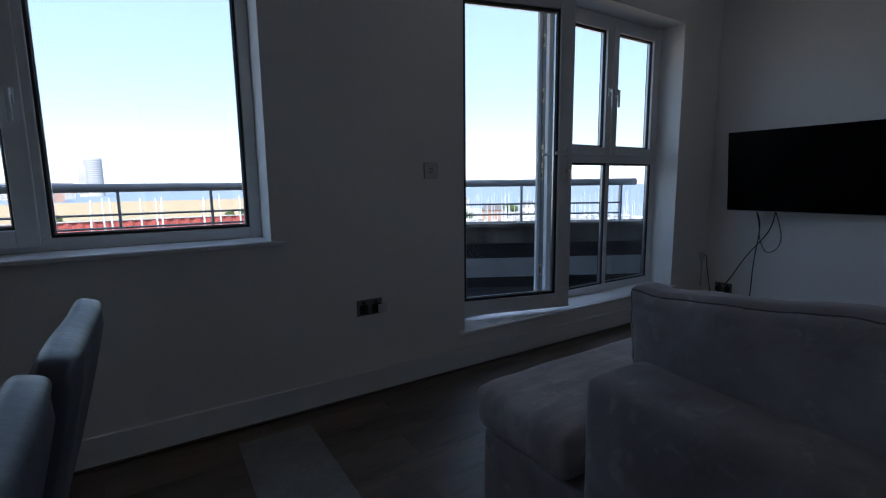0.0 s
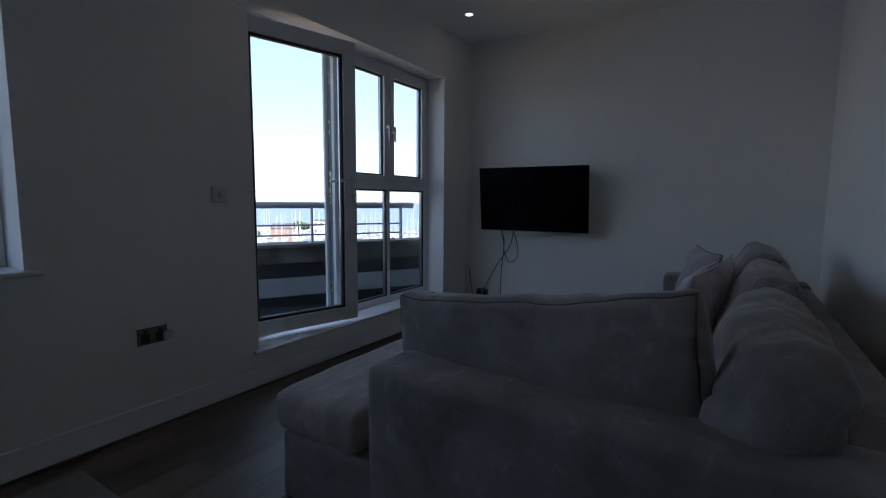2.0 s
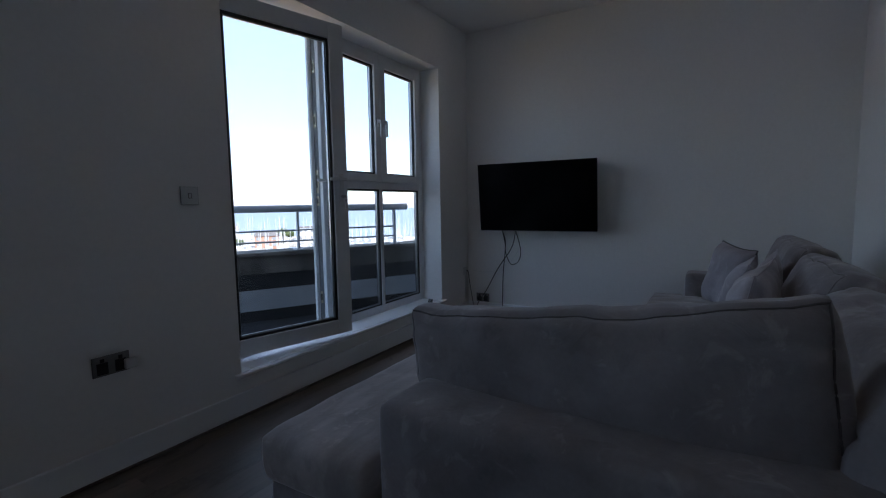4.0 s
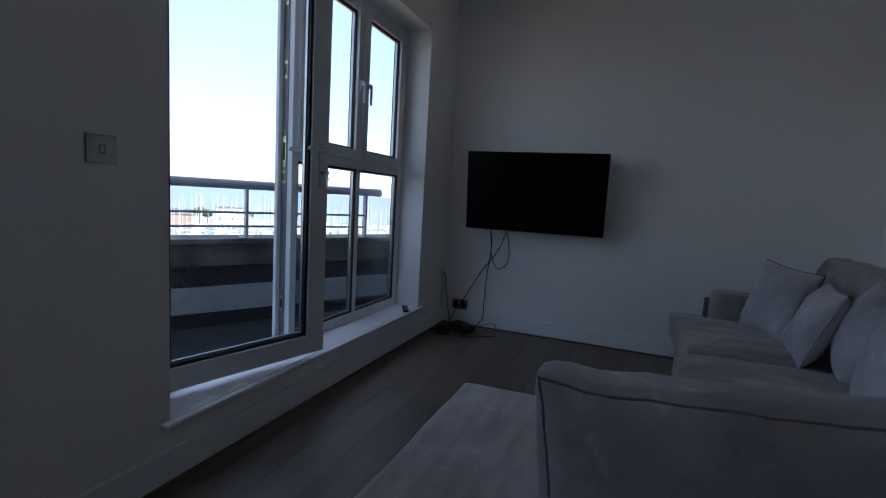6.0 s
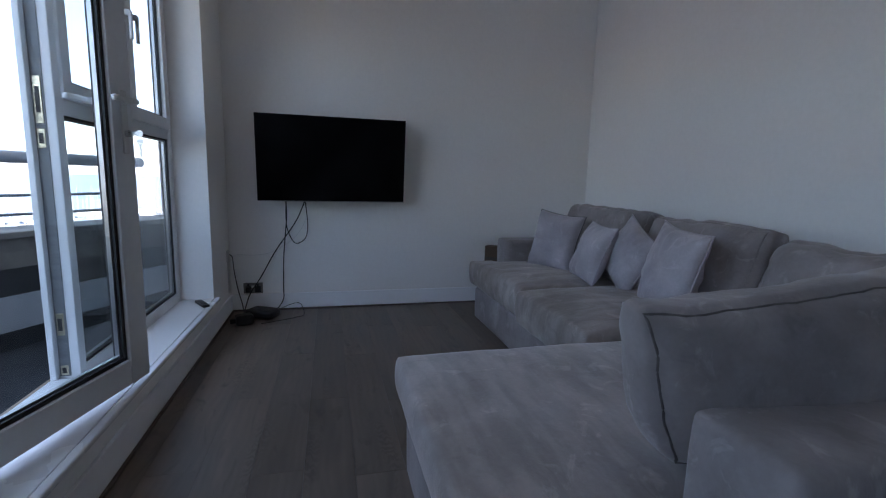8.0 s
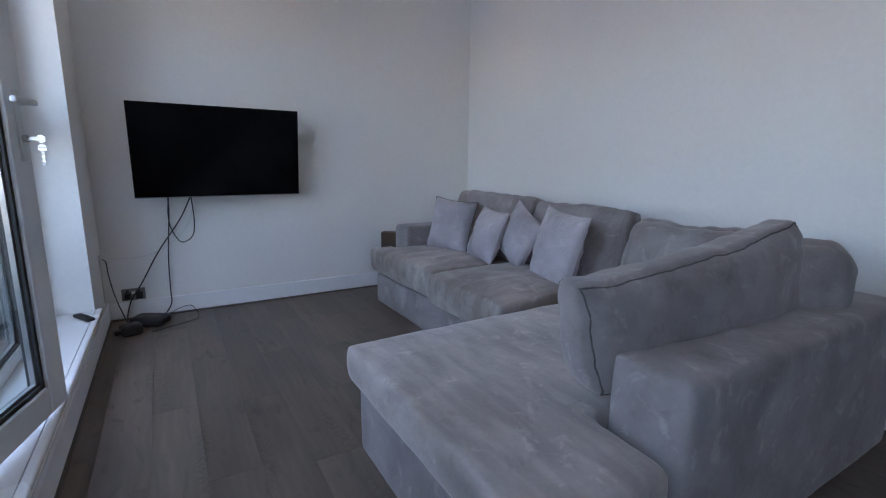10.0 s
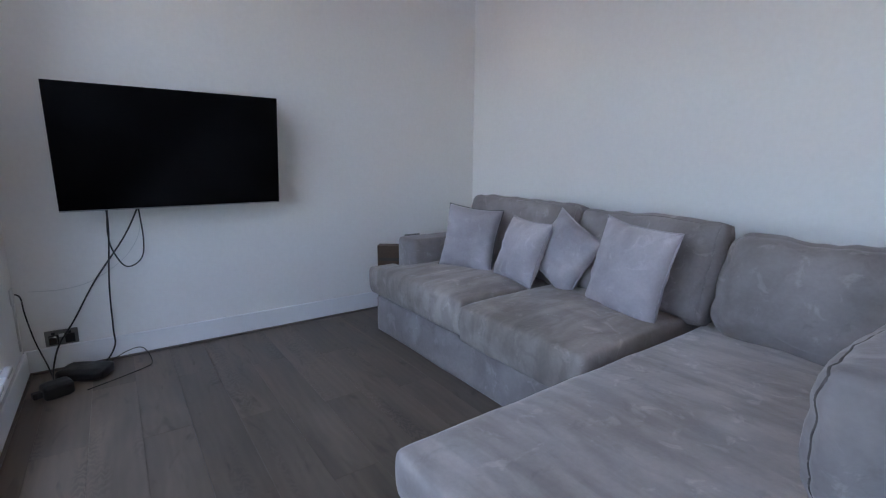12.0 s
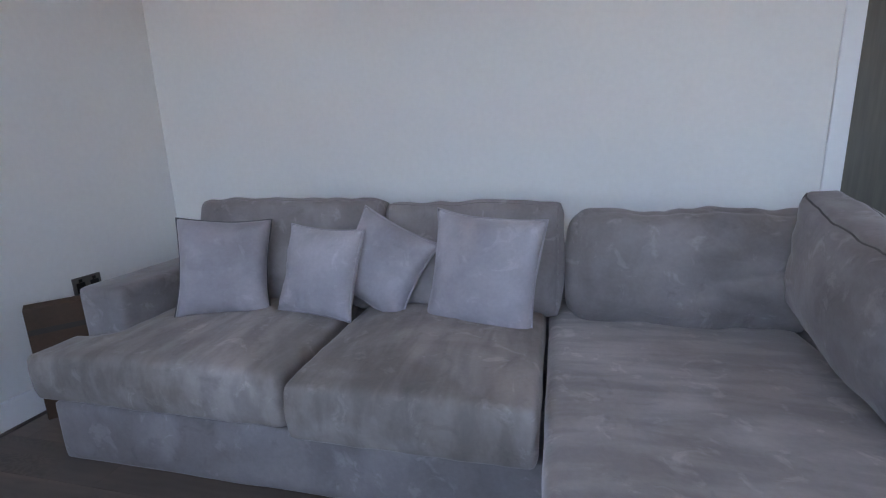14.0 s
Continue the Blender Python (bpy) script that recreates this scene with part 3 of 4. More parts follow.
# added grey strip that stands for shade on the post's side face
part("keep_channel", box_bm(JX + 0.0165, JX + 0.0198, FY0 + 0.030, FY0 + 0.067, DZ0 + 0.06, DZ1 - 0.075), JAMB_SHADE, win, "grey strip added to shade the door post face")
# the open door leaf
HINGE = pose(2.562, FY0 - 0.002, 0, 0, 0, -14.5)
leaf = tagged(new("door_1"), "white plastic balcony door with full glass, standing ajar", "door", kind="structure")
leaf.matrix_world = HINGE
LW, LZ0, LZ1 = 0.905, 0.284, 2.395
lf = part("door_frame", frame_bm(0, LW, LZ0, LZ1, 0.108, -0.035, 0.026, wb=0.10, wt=0.105), UPVC, leaf)
pane(0.108, LW - 0.108, LZ0 + 0.10, LZ1 - 0.105, 0.0, leaf, seal=0.018)
hx = LW - 0.05
hb = box_bm(hx - 0.015, hx + 0.015, -0.044, -0.0345, 1.17, 1.40, 0.004)
hp = part("handle_plate", hb, PLASTIC, leaf, "white lever handle plate")
bm = bmesh.new()
add_cyl(bm, (hx, -0.04, 1.36), (hx, -0.085, 1.36), 0.010)
add_box(bm, hx - 0.115, hx + 0.012, -0.095, -0.075, 1.350, 1.371, 0.007, 3)
part("lever", bm, PLASTIC, hp)
part("lock_cylinder", cyl_bm((hx, -0.040, 1.245), (hx, -0.056, 1.245), 0.012), CHROME, hp)
bm = bmesh.new()
add_box(bm, hx - 0.001, hx + 0.001, -0.085, -0.056, 1.239, 1.251)
add_cyl(bm, (hx - 0.0012, -0.092, 1.245), (hx + 0.0012, -0.092, 1.245), 0.013, seg=18)
add_cyl(bm, (hx - 0.004, -0.094, 1.215), (hx - 0.0015, -0.094, 1.215), 0.013, seg=18)
add_box(bm, hx - 0.004, hx - 0.0015, -0.098, -0.090, 1.160, 1.205)
part("keys", bm, CHROME, hp, "two steel keys hanging in the lock")
bm = bmesh.new()
add_box(bm, hx - 0.015, hx + 0.015, 0.0255, 0.036, 1.17, 1.40, 0.004)
add_cyl(bm, (hx, 0.032, 1.36), (hx, 0.085, 1.36), 0.010)
add_box(bm, hx - 0.115, hx + 0.012, 0.075, 0.095, 1.350, 1.371, 0.007, 3)
part("outer_handle", bm, PLASTIC, leaf, "white lever handle on the outer side")
for z in (0.5, 1.32, 2.15):
    part("hinge", cyl_bm((-0.006, -0.043, z - 0.05), (-0.006, -0.043, z + 0.05), 0.009), UPVC, leaf)
part("lock_strip", box_bm(LW, LW + 0.002, -0.012, 0.012, LZ0 + 0.05, LZ1 - 0.05), CHROME, leaf, "steel lock strip in the door edge")

# sill boards with rounded noses
def sill(name, x0, x1, z, y_nose, y_back, horn):
    bm = bmesh.new()
    add_box(bm, x0, x1, Y1 - 0.001, y_back, z - 0.024, z)
    add_box(bm, x0 - horn, x1 + horn, y_nose, Y1 - 0.001, z - 0.024, z, 0.008, 3)
    return structure(name, bm, SILL, "white painted sill board with a rounded front edge", "window sill")

sill("window_sill_2", DX0, DX1, DZ0 + 0.0245, 3.545, FY0 + 0.03, 0.045)
sill("window_sill_1", WX0, WX1, WZ0 + 0.0245, 3.545, FY0 + 0.03, 0.06)

# ---- window over the dining side ----
win1 = tagged(new("window_1"), "wide white plastic window with one fixed and one opening pane", "window", kind="structure")
bm = frame_bm(WX0, WX1, WZ0 + 0.024, WZ1, 0.055, FY0, FW)
add_box(bm, 0.50, 0.575, FY0 + 0.001, FW, WZ0 + 0.079, WZ1 - 0.055, 0.004)
part("window_frame", bm, UPVC, win1)
pane(0.58, WX1 - 0.058, WZ0 + 0.082, WZ1 - 0.058, GY, win1)
sash = part("sash", frame_bm(WX0 + 0.04, 0.545, WZ0 + 0.045, WZ1 - 0.04, 0.075, FY0 - 0.016, FW - 0.008), UPVC, win1)
pane(WX0 + 0.115, 0.47, WZ0 + 0.12, WZ1 - 0.115, GY, sash)
hb = bmesh.new()
add_box(hb, 0.495, 0.522, FY0 - 0.028, FY0 - 0.015, 1.50, 1.565, 0.004)
add_box(hb, 0.499, 0.518, FY0 - 0.052, FY0 - 0.026, 1.53, 1.56, 0.006)
add_box(hb, 0.500, 0.517, FY0 - 0.058, FY0 - 0.042, 1.43, 1.555, 0.006, 3)
part("handle", hb, UPVC, sash, "white curved window handle")

# ---- doorway in the south wall ----
bm = bmesh.new()
for x0, x1, z0, z1 in [(SX0 - 0.08, SX0 - 0.005, 0, SZ + 0.08), (SX1 + 0.005, SX1 + 0.08, 0, SZ + 0.08), (SX0 - 0.005, SX1 + 0.005, SZ + 0.005, SZ + 0.08)]:
    add_box(bm, x0, x1, Y0, Y0 + 0.016, z0, z1, 0.004)
structure("trim_doorway", bm, TRIM, "white painted architrave round the doorway", "door trim")
door2 = tagged(new("door_2"), "dark brown panelled inner door in its frame", "door", kind="structure")
door2.matrix_world = pose(0, 0, 0)
part("door_leaf", box_bm(SX0 + 0.025, SX1 - 0.025, Y0 - 0.075, Y0 - 0.035, 0.008, SZ - 0.022, 0.003), DOORWOOD, door2)
bm = bmesh.new()
add_box(bm, SX0, SX0 + 0.022, Y0 - 0.149, Y0 - 0.001, 0, SZ)
add_box(bm, SX1 - 0.022, SX1, Y0 - 0.149, Y0 - 0.001, 0, SZ)
add_box(bm, SX0 + 0.022, SX1 - 0.022, Y0 - 0.149, Y0 - 0.001, SZ - 0.019, SZ)
part("door_lining", bm, DOORWOOD, door2)
for z in (0.25, 1.08, 1.80):
    part("hinge", cyl_bm((SX1 - 0.026, Y0 - 0.030, z - 0.05), (SX1 - 0.026, Y0 - 0.030, z + 0.05), 0.008), CHROME, door2)
structure("wall_hall", box_bm(SX0 - 0.4, SX1 + 0.4, Y0 - 0.35, Y0 - 0.2, 0, H), WALL, "white wall behind the inner door", "wall")

# ---- balcony ----
BA, BB, BC = Vector((-3.5, 5.33, 0)), Vector((2.28, 5.33, 0)), Vector((4.78, 3.972, 0))
bal_floor = structure("balcony_floor", box_bm(-3.5, 6.5, Y1 + T + 0.1, 5.6, -0.1, 0.20), DARKBAND, "dark felt balcony floor", "balcony floor")

def run_bm(a, b, d0, d1, z0, z1, bevel=0.0):
    """A bar along a to b, from d0 to d1 beyond its line (away from the building)."""
    a, b = Vector(a), Vector(b)
    ang = math.atan2((b - a).y, (b - a).x)
    return box_bm(0, (b - a).length, d0, d1, z0, z1, bevel, m=Matrix.Translation(a) @ Matrix.Rotation(ang, 4, "Z"))

BE = BC + (BC - BB).normalized() * 1.3
parapet = tagged(new("balcony_parapet"), "low rendered balcony parapet with pale upstand and dark felt", "parapet", kind="structure")
for a, b in ((BA, BB), (BB, BE)):
    part("coping", run_bm(a, b, -0.06, 0.22, 0.765, 0.80, 0.006), CONCRETE, parapet)
    part("render_band", run_bm(a, b, -0.02, 0.2, 0.615, 0.764), CONCRETE, parapet)
    part("felt_band", run_bm(a, b, 0.0, 0.2, 0.475, 0.614), DARKBAND, parapet)
    part("upstand", run_bm(a, b, -0.012, 0.2, 0.298, 0.474), MEMBRANE, parapet)
    part("base_band", run_bm(a, b, 0.0, 0.2, -3.0, 0.297), DARKBAND, parapet)

railing = thing("balcony_railing", pose(0, 0, 0), "grey painted steel balcony railing with round handrail", "railing")
DB = (BC - BB).normalized()
for a, b, e in ((BA, BB, 0.0), (BB, BC, 0.0)):
    part("handrail", cyl_bm((a.x, a.y, 1.165), (b.x, b.y, 1.165), 0.031, seg=20), RAIL, railing, smooth=True)
    for z in (0.975, 0.88):
        q = b if b is BB else BC - DB * 0.14
        part("bar", cyl_bm((a.x, a.y, z), (q.x, q.y, z), 0.008, seg=8), RAIL, railing, smooth=True)
part("elbow", (lambda b: (bmesh.ops.create_uvsphere(b, u_segments=16, v_segments=8, radius=0.0312, matrix=Matrix.Translation((BB.x, BB.y, 1.165))), b)[1])(bmesh.new()), RAIL, railing, smooth=True)
S1 = (Vector((3.835, 0, 0)).x - BB.x) / DB.x
for a, d, dist in [(BB, DB, S1), (BC, DB, -0.14), (BB, DB, S1 - 0.88), (BB, Vector((1, 0, 0)), -0.05), (BB, Vector((1, 0, 0)), -0.92), (BB, Vector((1, 0, 0)), -1.52), (BB, Vector((1, 0, 0)), -2.4), (BB, Vector((1, 0, 0)), -3.3)]:
    p = a + d * dist
    m = Matrix.Translation(p) @ Matrix.Rotation(math.atan2(d.y, d.x), 4, "Z")
    pb = bmesh.new()
    add_box(pb, -0.009, 0.009, -0.022, 0.022, 0.80, 1.15, 0.002, m=m)
    add_box(pb, -0.04, 0.04, -0.045, 0.045, 0.80, 0.808, 0.002, m=m)
    part("post", pb, RAIL, railing)

# ---- floor ----
fl = structure("floor", box_bm(X0, X1, Y0, Y1, -0.12, -0.008), GAP, "grey-brown wood-effect plank floor", "floor")

# ---- sofa ----
SOFA = thing("corner_sofa", pose(0, 0, 0), "large taupe velvet corner sofa with a chaise end", "sofa")
bm = bmesh.new()
add_box(bm, 2.9, 4.905, 0.55, 1.648, 0.0, 0.252)
add_box(bm, 1.89, 2.985, 0.55, 2.525, 0.0, 0.285)
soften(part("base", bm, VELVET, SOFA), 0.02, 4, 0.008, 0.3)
bm = bmesh.new()
add_box(bm, 1.90, 4.89, 0.545, 0.75, 0.2, 0.635)
soften(part("back_frame", bm, VELVET, SOFA), 0.025, 6)
bm = bmesh.new()
add_box(bm, 1.882, 2.145, 0.545, 2.07, 0.0, 0.648)
soften(part("chaise_arm", bm, VELVET, SOFA), 0.018, 30, 0.010, 0.35)
bm = bmesh.new()
add_box(bm, 4.69, 4.905, 0.545, 1.475, 0.0, 0.655)
soften(part("arm", bm, VELVET, SOFA), 0.018, 10, 0.010, 0.35)
tube("arm_seam", [(1.887, 1.35, 0.03), (1.886, 1.35, 0.3), (1.887, 1.35, 0.56)], 0.003, SEAM, SOFA)
def puffed(blocks, crown, cx, cy, wx, wy):
    """Blocks cut fine and crowned, to be melted into one cushion."""
    bm = bmesh.new()
    for k in blocks:
        add_box(bm, *k)
    bmesh.ops.subdivide_edges(bm, edges=bm.edges[:], cuts=12, use_grid_fill=True)
    for v in bm.verts:
        u, w = (v.co.x - cx) / wx * 2, (v.co.y - cy) / wy * 2
        if v.co.z > 0.38:
            v.co.z += crown * max(0, 1 - u ** 4) * max(0, 1 - abs(w) ** 3)
        if v.co.y > cy + wy * 0.3:
            v.co.y += 0.015 * max(0, 1 - ((v.co.z - 0.385) / 0.09) ** 2)
    return bm


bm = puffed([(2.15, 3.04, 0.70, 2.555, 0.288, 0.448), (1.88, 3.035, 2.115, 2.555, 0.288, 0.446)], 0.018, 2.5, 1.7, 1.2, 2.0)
soften(part("chaise_cushion", bm, VELVET_CHAISE_LIT, SOFA), 0.016, 24, 0.014, 0.28)
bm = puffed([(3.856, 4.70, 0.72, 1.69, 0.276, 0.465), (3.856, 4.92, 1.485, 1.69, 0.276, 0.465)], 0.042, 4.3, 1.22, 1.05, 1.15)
soften(part("seat_cushion", bm, VELVET_SEAT_LIT, SOFA), 0.014, 11, 0.012, 0.2)
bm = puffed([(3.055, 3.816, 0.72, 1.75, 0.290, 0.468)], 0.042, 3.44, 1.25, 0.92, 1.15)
soften(part("seat_cushion", bm, VELVET_SEAT_LIT, SOFA), 0.014, 11, 0.012, 0.2)
for k, (x0, x1, z1, lean) in enumerate([(3.785, 4.72, 0.925, 19), (2.995, 3.765, 0.910, 19), (2.00, 2.955, 0.870, 21)]):
    w, h = x1 - x0, z1 - 0.44
    a = (w, (0.20, 0.20, 0.23)[k], h / math.cos(radians(lean)) - 0.02, (0.055, 0.06, 0.09)[k], (0.035, 0.035, 0.05)[k], (0.007, 0.007, 0.014)[k], k + 2, (0.012, 0.012, 0.0)[k])
    ob = part("back_cushion", soft_box(*a[:6], n=36, seed=a[6], ear=a[7]), VELVET, SOFA, smooth=True)
    ob.matrix_world = pose((x0 + x1) / 2, 0.915, 0.445 + h / 2, lean, 0, 0)
    if k < 2:
        seams(ob, VELVET, *a)
a = (1.07, 0.15, 0.405, 0.04, 0.06, 0.0075, 9, 0.015)
bol = part("chaise_back_cushion", soft_box(*a[:6], n=40, seed=9, ear=a[7]), VELVET, SOFA, smooth=True)
bol.matrix_world = pose(2.192, 1.59, 0.702, 3, 7.5, 86)
seams(bol, SEAM, *a)
# its lower edge rides up over the end of the arm, and the top sags a little in the middle
for ob in [bol] + list(bol.children):
    for v in ob.data.vertices:
        e = max(0.0, v.co.x - 0.12) / 0.40
        if v.co.z < 0:
            v.co.z *= 1 - 0.2 * min(1.0, e) ** 1.4
            v.co.x -= 0.09 * min(1.0, e) * (v.co.z / 0.2) ** 2
        else:
            v.co.z -= 0.018 * math.cos(v.co.x * 3.0) * v.co.z / 0.2
            v.co.z -= 0.012 * (max(0.0, -v.co.x - 0.2) / 0.34) ** 2 * v.co.z / 0.2

# scatter cushions
def scatter(w, h, t, m, seed, label):
    e = thing("scatter_cushion", m, label, "cushion", "scatter cushions on the sofa")
    b, rim = pillow(w, h, t, n=30, seed=seed)
    part("cover", b, SCATTER, e, smooth=True)
    loop_tube("piping", rim, 0.004, PIPING if seed == 1 else SCATTER, e)
    return e

scatter(0.38, 0.42, 0.17, pose(4.40, 1.215, 0.685, 76, 5, -153), 1, "lilac-grey velvet scatter cushion with dark piping")
scatter(0.36, 0.38, 0.14, pose(3.968, 1.18, 0.672, 70, 2.5, 172), 2, "small lilac-grey velvet scatter cushion")
scatter(0.37, 0.38, 0.13, pose(3.73, 1.085, 0.68, 74, 25, 172), 3, "lilac-grey velvet scatter cushion turned on its corner")
scatter(0.45, 0.46, 0.16, pose(3.29, 1.155, 0.675, 78, 4, 167), 4, "large lilac-grey velvet scatter cushion")

# ---- television ----
tv = thing("television", pose(5.126, 2.76, 1.236, 0, -6, 2), "large black flat television on a wall bracket", "television")
part("screen_frame", box_bm(0.0, 0.03, -0.562, 0.562, -0.322, 0.322, 0.003), SCREEN, tv)
part("screen", box_bm(-0.0025, -0.0005, -0.555, 0.555, -0.310, 0.316), SCREEN, tv)
part("bottom_trim", box_bm(-0.004, 0.028, -0.562, 0.562, -0.327, -0.3225), SILVER, tv, "thin silver strip")
part("rear_housing", box_bm(0.0305, 0.075, -0.40, 0.40, -0.30, 0.10, 0.01), BLACK, tv)
part("wall_bracket", box_bm(0.0755, 0.20, -0.12, 0.12, -0.15, 0.10, 0.004), BLACK, tv)

# ---- sockets and switches ----
def plate(name, m, w, h, mat, label, category, kind="socket"):
    """A wall plate in its own x and z, facing -y."""
    e = thing(name, m, label, category)
    part("plate", box_bm(-w / 2, w / 2, -0.007, 0, -h / 2, h / 2, 0.002), mat, e)
    if kind == "socket":
        for sx in (-0.036, 0.036):
            part("insert", box_bm(sx - 0.022, sx + 0.022, -0.009, -0.0072, -0.036, 0.016), BLACK, e)
            part("rocker", box_bm(sx - 0.008, sx + 0.008, -0.012, -0.0072, 0.018, 0.034, 0.001), BLACK, e)
    elif kind == "switch":
        part("rocker", box_bm(-0.006, 0.006, -0.010, -0.0072, -0.010, 0.010, 0.001), PLASTIC, e)
        part("rocker_surround", frame_bm(-0.009, 0.009, -0.0135, 0.0135, 0.003, -0.0088, -0.0072, bevel=0.0), NICKEL, e)
        part("plate_edge", frame_bm(-w / 2 - 0.001, w / 2 + 0.001, -h / 2 - 0.001, h / 2 + 0.001, 0.002, -0.0055, -0.001, bevel=0.0), NICKEL, e)
    return e

plate("light_switch", pose(2.322, Y1, 1.243), 0.088, 0.088, PLASTIC, "square pale switch plate with a single rocker", "light switch", "switch")
so = plate("wall_socket", pose(1.915, Y1, 0.50), 0.148, 0.088, NICKEL, "dark metal double socket with a white plug", "socket")
part("plug", box_bm(0.045, 0.095, -0.035, -0.0125, -0.035, 0.012, 0.006), PLASTIC, so, "small white plug")
so = plate("wall_socket", pose(X1, 3.408, 0.188, 0, 0, -90), 0.148, 0.088, NICKEL, "dark metal double socket with plugs below the television", "socket")
part("plug", box_bm(-0.055, -0.02, -0.034, -0.0125, -0.03, 0.012, 0.005), BLACK, so)
part("usb_port", box_bm(-0.012, 0.012, -0.0125, -0.0095, 0.004, 0.022), PLASTIC, so)
plate("wall_socket", pose(X1, 1.076, 0.535, 0, 0, -90), 0.148, 0.088, NICKEL, "dark metal double socket above the sofa arm", "socket")
ph = plate("phone_socket", pose(5.275, Y1, 0.47), 0.07, 0.085, PLASTIC, "small white phone socket near the corner", "socket", "none")
part("conduit", box_bm(-0.008, 0.008, -0.008, 0, -0.30, -0.045), PLASTIC, ph)

# ---- cables, router, remote ----
CX = 5.31
tube("television_cable", [(5.20, 3.128, 0.93), (CX, 3.13, 0.78), (CX + 0.01, 3.16, 0.46), (CX + 0.01, 3.168, 0.2), (5.30, 3.17, 0.10), (5.25, 3.22, 0.03), (5.17, 3.30, 0.02)], 0.0045, BLACK)
tube("television_cable", [(5.20, 2.975, 0.93), (CX, 3.06, 0.74), (CX, 3.222, 0.50), (CX, 3.338, 0.29), (5.29, 3.42, 0.16), (5.22, 3.45, 0.06), (5.05, 3.44, 0.03)], 0.0045, BLACK)
tube("television_cable", [(5.20, 3.12, 0.93), (CX, 3.135, 0.78), (CX, 3.124, 0.67), (CX, 3.068, 0.564), (CX, 2.99, 0.60), (CX, 2.967, 0.714), (5.20, 2.98, 0.93)], 0.004, BLACK)
tube("phone_cable", [(5.285, 3.566, 0.48), (5.288, 3.545, 0.455), (5.30, 3.54, 0.36), (5.315, 3.52, 0.2), (5.27, 3.48, 0.07), (5.05, 3.43, 0.02)], 0.0035, BLACK)
tube("thin_cable", [(5.16, 3.24, 0.02), (5.27, 3.14, 0.05), (5.26, 3.04, 0.07), (5.15, 3.0, 0.01), (5.08, 3.06, 0.004), (4.95, 3.3, 0.004)], 0.0025, BLACK)
tagged(tube("white_cable", [(5.351, 3.52, 0.47), (5.350, 3.38, 0.462), (5.350, 3.24, 0.492), (5.350, 3.08, 0.60), (5.33, 2.99, 0.74), (5.25, 2.97, 0.90)], 0.002, PLASTIC), "thin white cable on the wall below the television", "cable")
for ob, lab in zip([o for o in scene.objects if o.name.split(".")[0] in ("television_cable", "phone_cable", "thin_cable")],
                   ["black cable hanging from the television to the floor", "black cable running slantwise from the television to the socket", "black cable hanging in a loop below the television",
                    "thin black cable from the phone socket to the router", "thin black cable lying on the floor"]):
    tagged(ob, lab, "cable")
rt = thing("router", pose(5.14, 3.31, 0, 0, 0, 62), "flat black router lying on the floor", "router")
part("body", soft_box(0.23, 0.15, 0.062, 0.018, 0.006, 0.0, 8), BLACK, rt, smooth=True).location = (0, 0, 0.037)
part("foot", box_bm(-0.06, 0.06, -0.04, 0.04, 0, 0.008), BLACK, rt)
ad = thing("power_adapter", pose(4.97, 3.42, 0, 0, 0, 20), "black power adapter block on the floor", "power adapter")
part("body", soft_box(0.10, 0.12, 0.075, 0.014, 0.003, 0.0, 6), BLACK, ad, smooth=True).location = (0, 0, 0.0385)
part("plug", box_bm(-0.02, 0.02, 0.06, 0.10, 0.02, 0.05, 0.005), BLACK, ad)
rc = thing("remote_control", pose(4.63, 3.615, DZ0 + 0.025, 0, 0, 30), "black remote control on the white sill", "remote control")
part("body", box_bm(-0.085, 0.085, -0.022, 0.022, 0, 0.018, 0.006, 3), BLACK, rc)
for i in range(5):
    for j in range(3):
        part("button", box_bm(-0.06 + i * 0.026, -0.046 + i * 0.026, -0.014 + j * 0.011, -0.006 + j * 0.011, 0.0182, 0.0198), GASKET, rc)

# ---- box beside the sofa ----
cb = thing("cardboard_box", pose(5.19, 1.276, 0, 0, 0, 53), "dark brown cardboard box beside the sofa arm", "box")
part("carton", box_bm(-0.18, 0.18, -0.05, 0.05, 0.0, 0.53, 0.003), CARD, cb)
part("tape", box_bm(-0.179, 0.179, 0.0505, 0.0512, 0.41, 0.435), CARD_DARK, cb)
for z in (0.37, 0.345, 0.32):
    part("print_bar", box_bm(-0.15, -0.09, 0.0505, 0.0512, z, z + 0.014), CARD_DARK, cb)
part("print_mark", cyl_bm((-0.08, 0.0505, 0.485), (-0.08, 0.0512, 0.485), 0.025), CARD_DARK, cb)

# ---- board on the floor ----
bd = thing("floor_board", pose(1.35, 3.0, 0), "pale grey flat board lying on the floor", "board")
part("board", box_bm(-0.165, 0.165, -0.42, 0.42, 0, 0.008, 0.002), MAT, bd)

# ---- dining chairs ----
chair = thing("dining_chair", pose(0.60, 2.13, 0, 0, 0, 0), "pale blue-grey upholstered high-back dining chair", "chair", "dining chairs")
ob = part("backrest", soft_box(0.055, 0.40, 0.60, 0.022, 0.008, 0.003, 14, seed=3), CHAIR, chair, smooth=True)
ob.matrix_basis = pose(0.15, 0, 0.675, 0, 14, 0)
part("seat", soft_box(0.44, 0.43, 0.11, 0.035, 0.015, 0.003, 12, seed=4), CHAIR, chair, smooth=True).location = (-0.06, 0, 0.43)
for sx in (-0.25, 0.12):
    for sy in (-0.18, 0.18):
        part("leg", cyl_bm((sx, sy, 0.0), (sx, sy, 0.40), 0.016, 0.022, seg=10), CHAIR_LEG, chair, smooth=True)
copy_thing(chair, pose(0.587, 1.725, 0, 0, 0, 2))

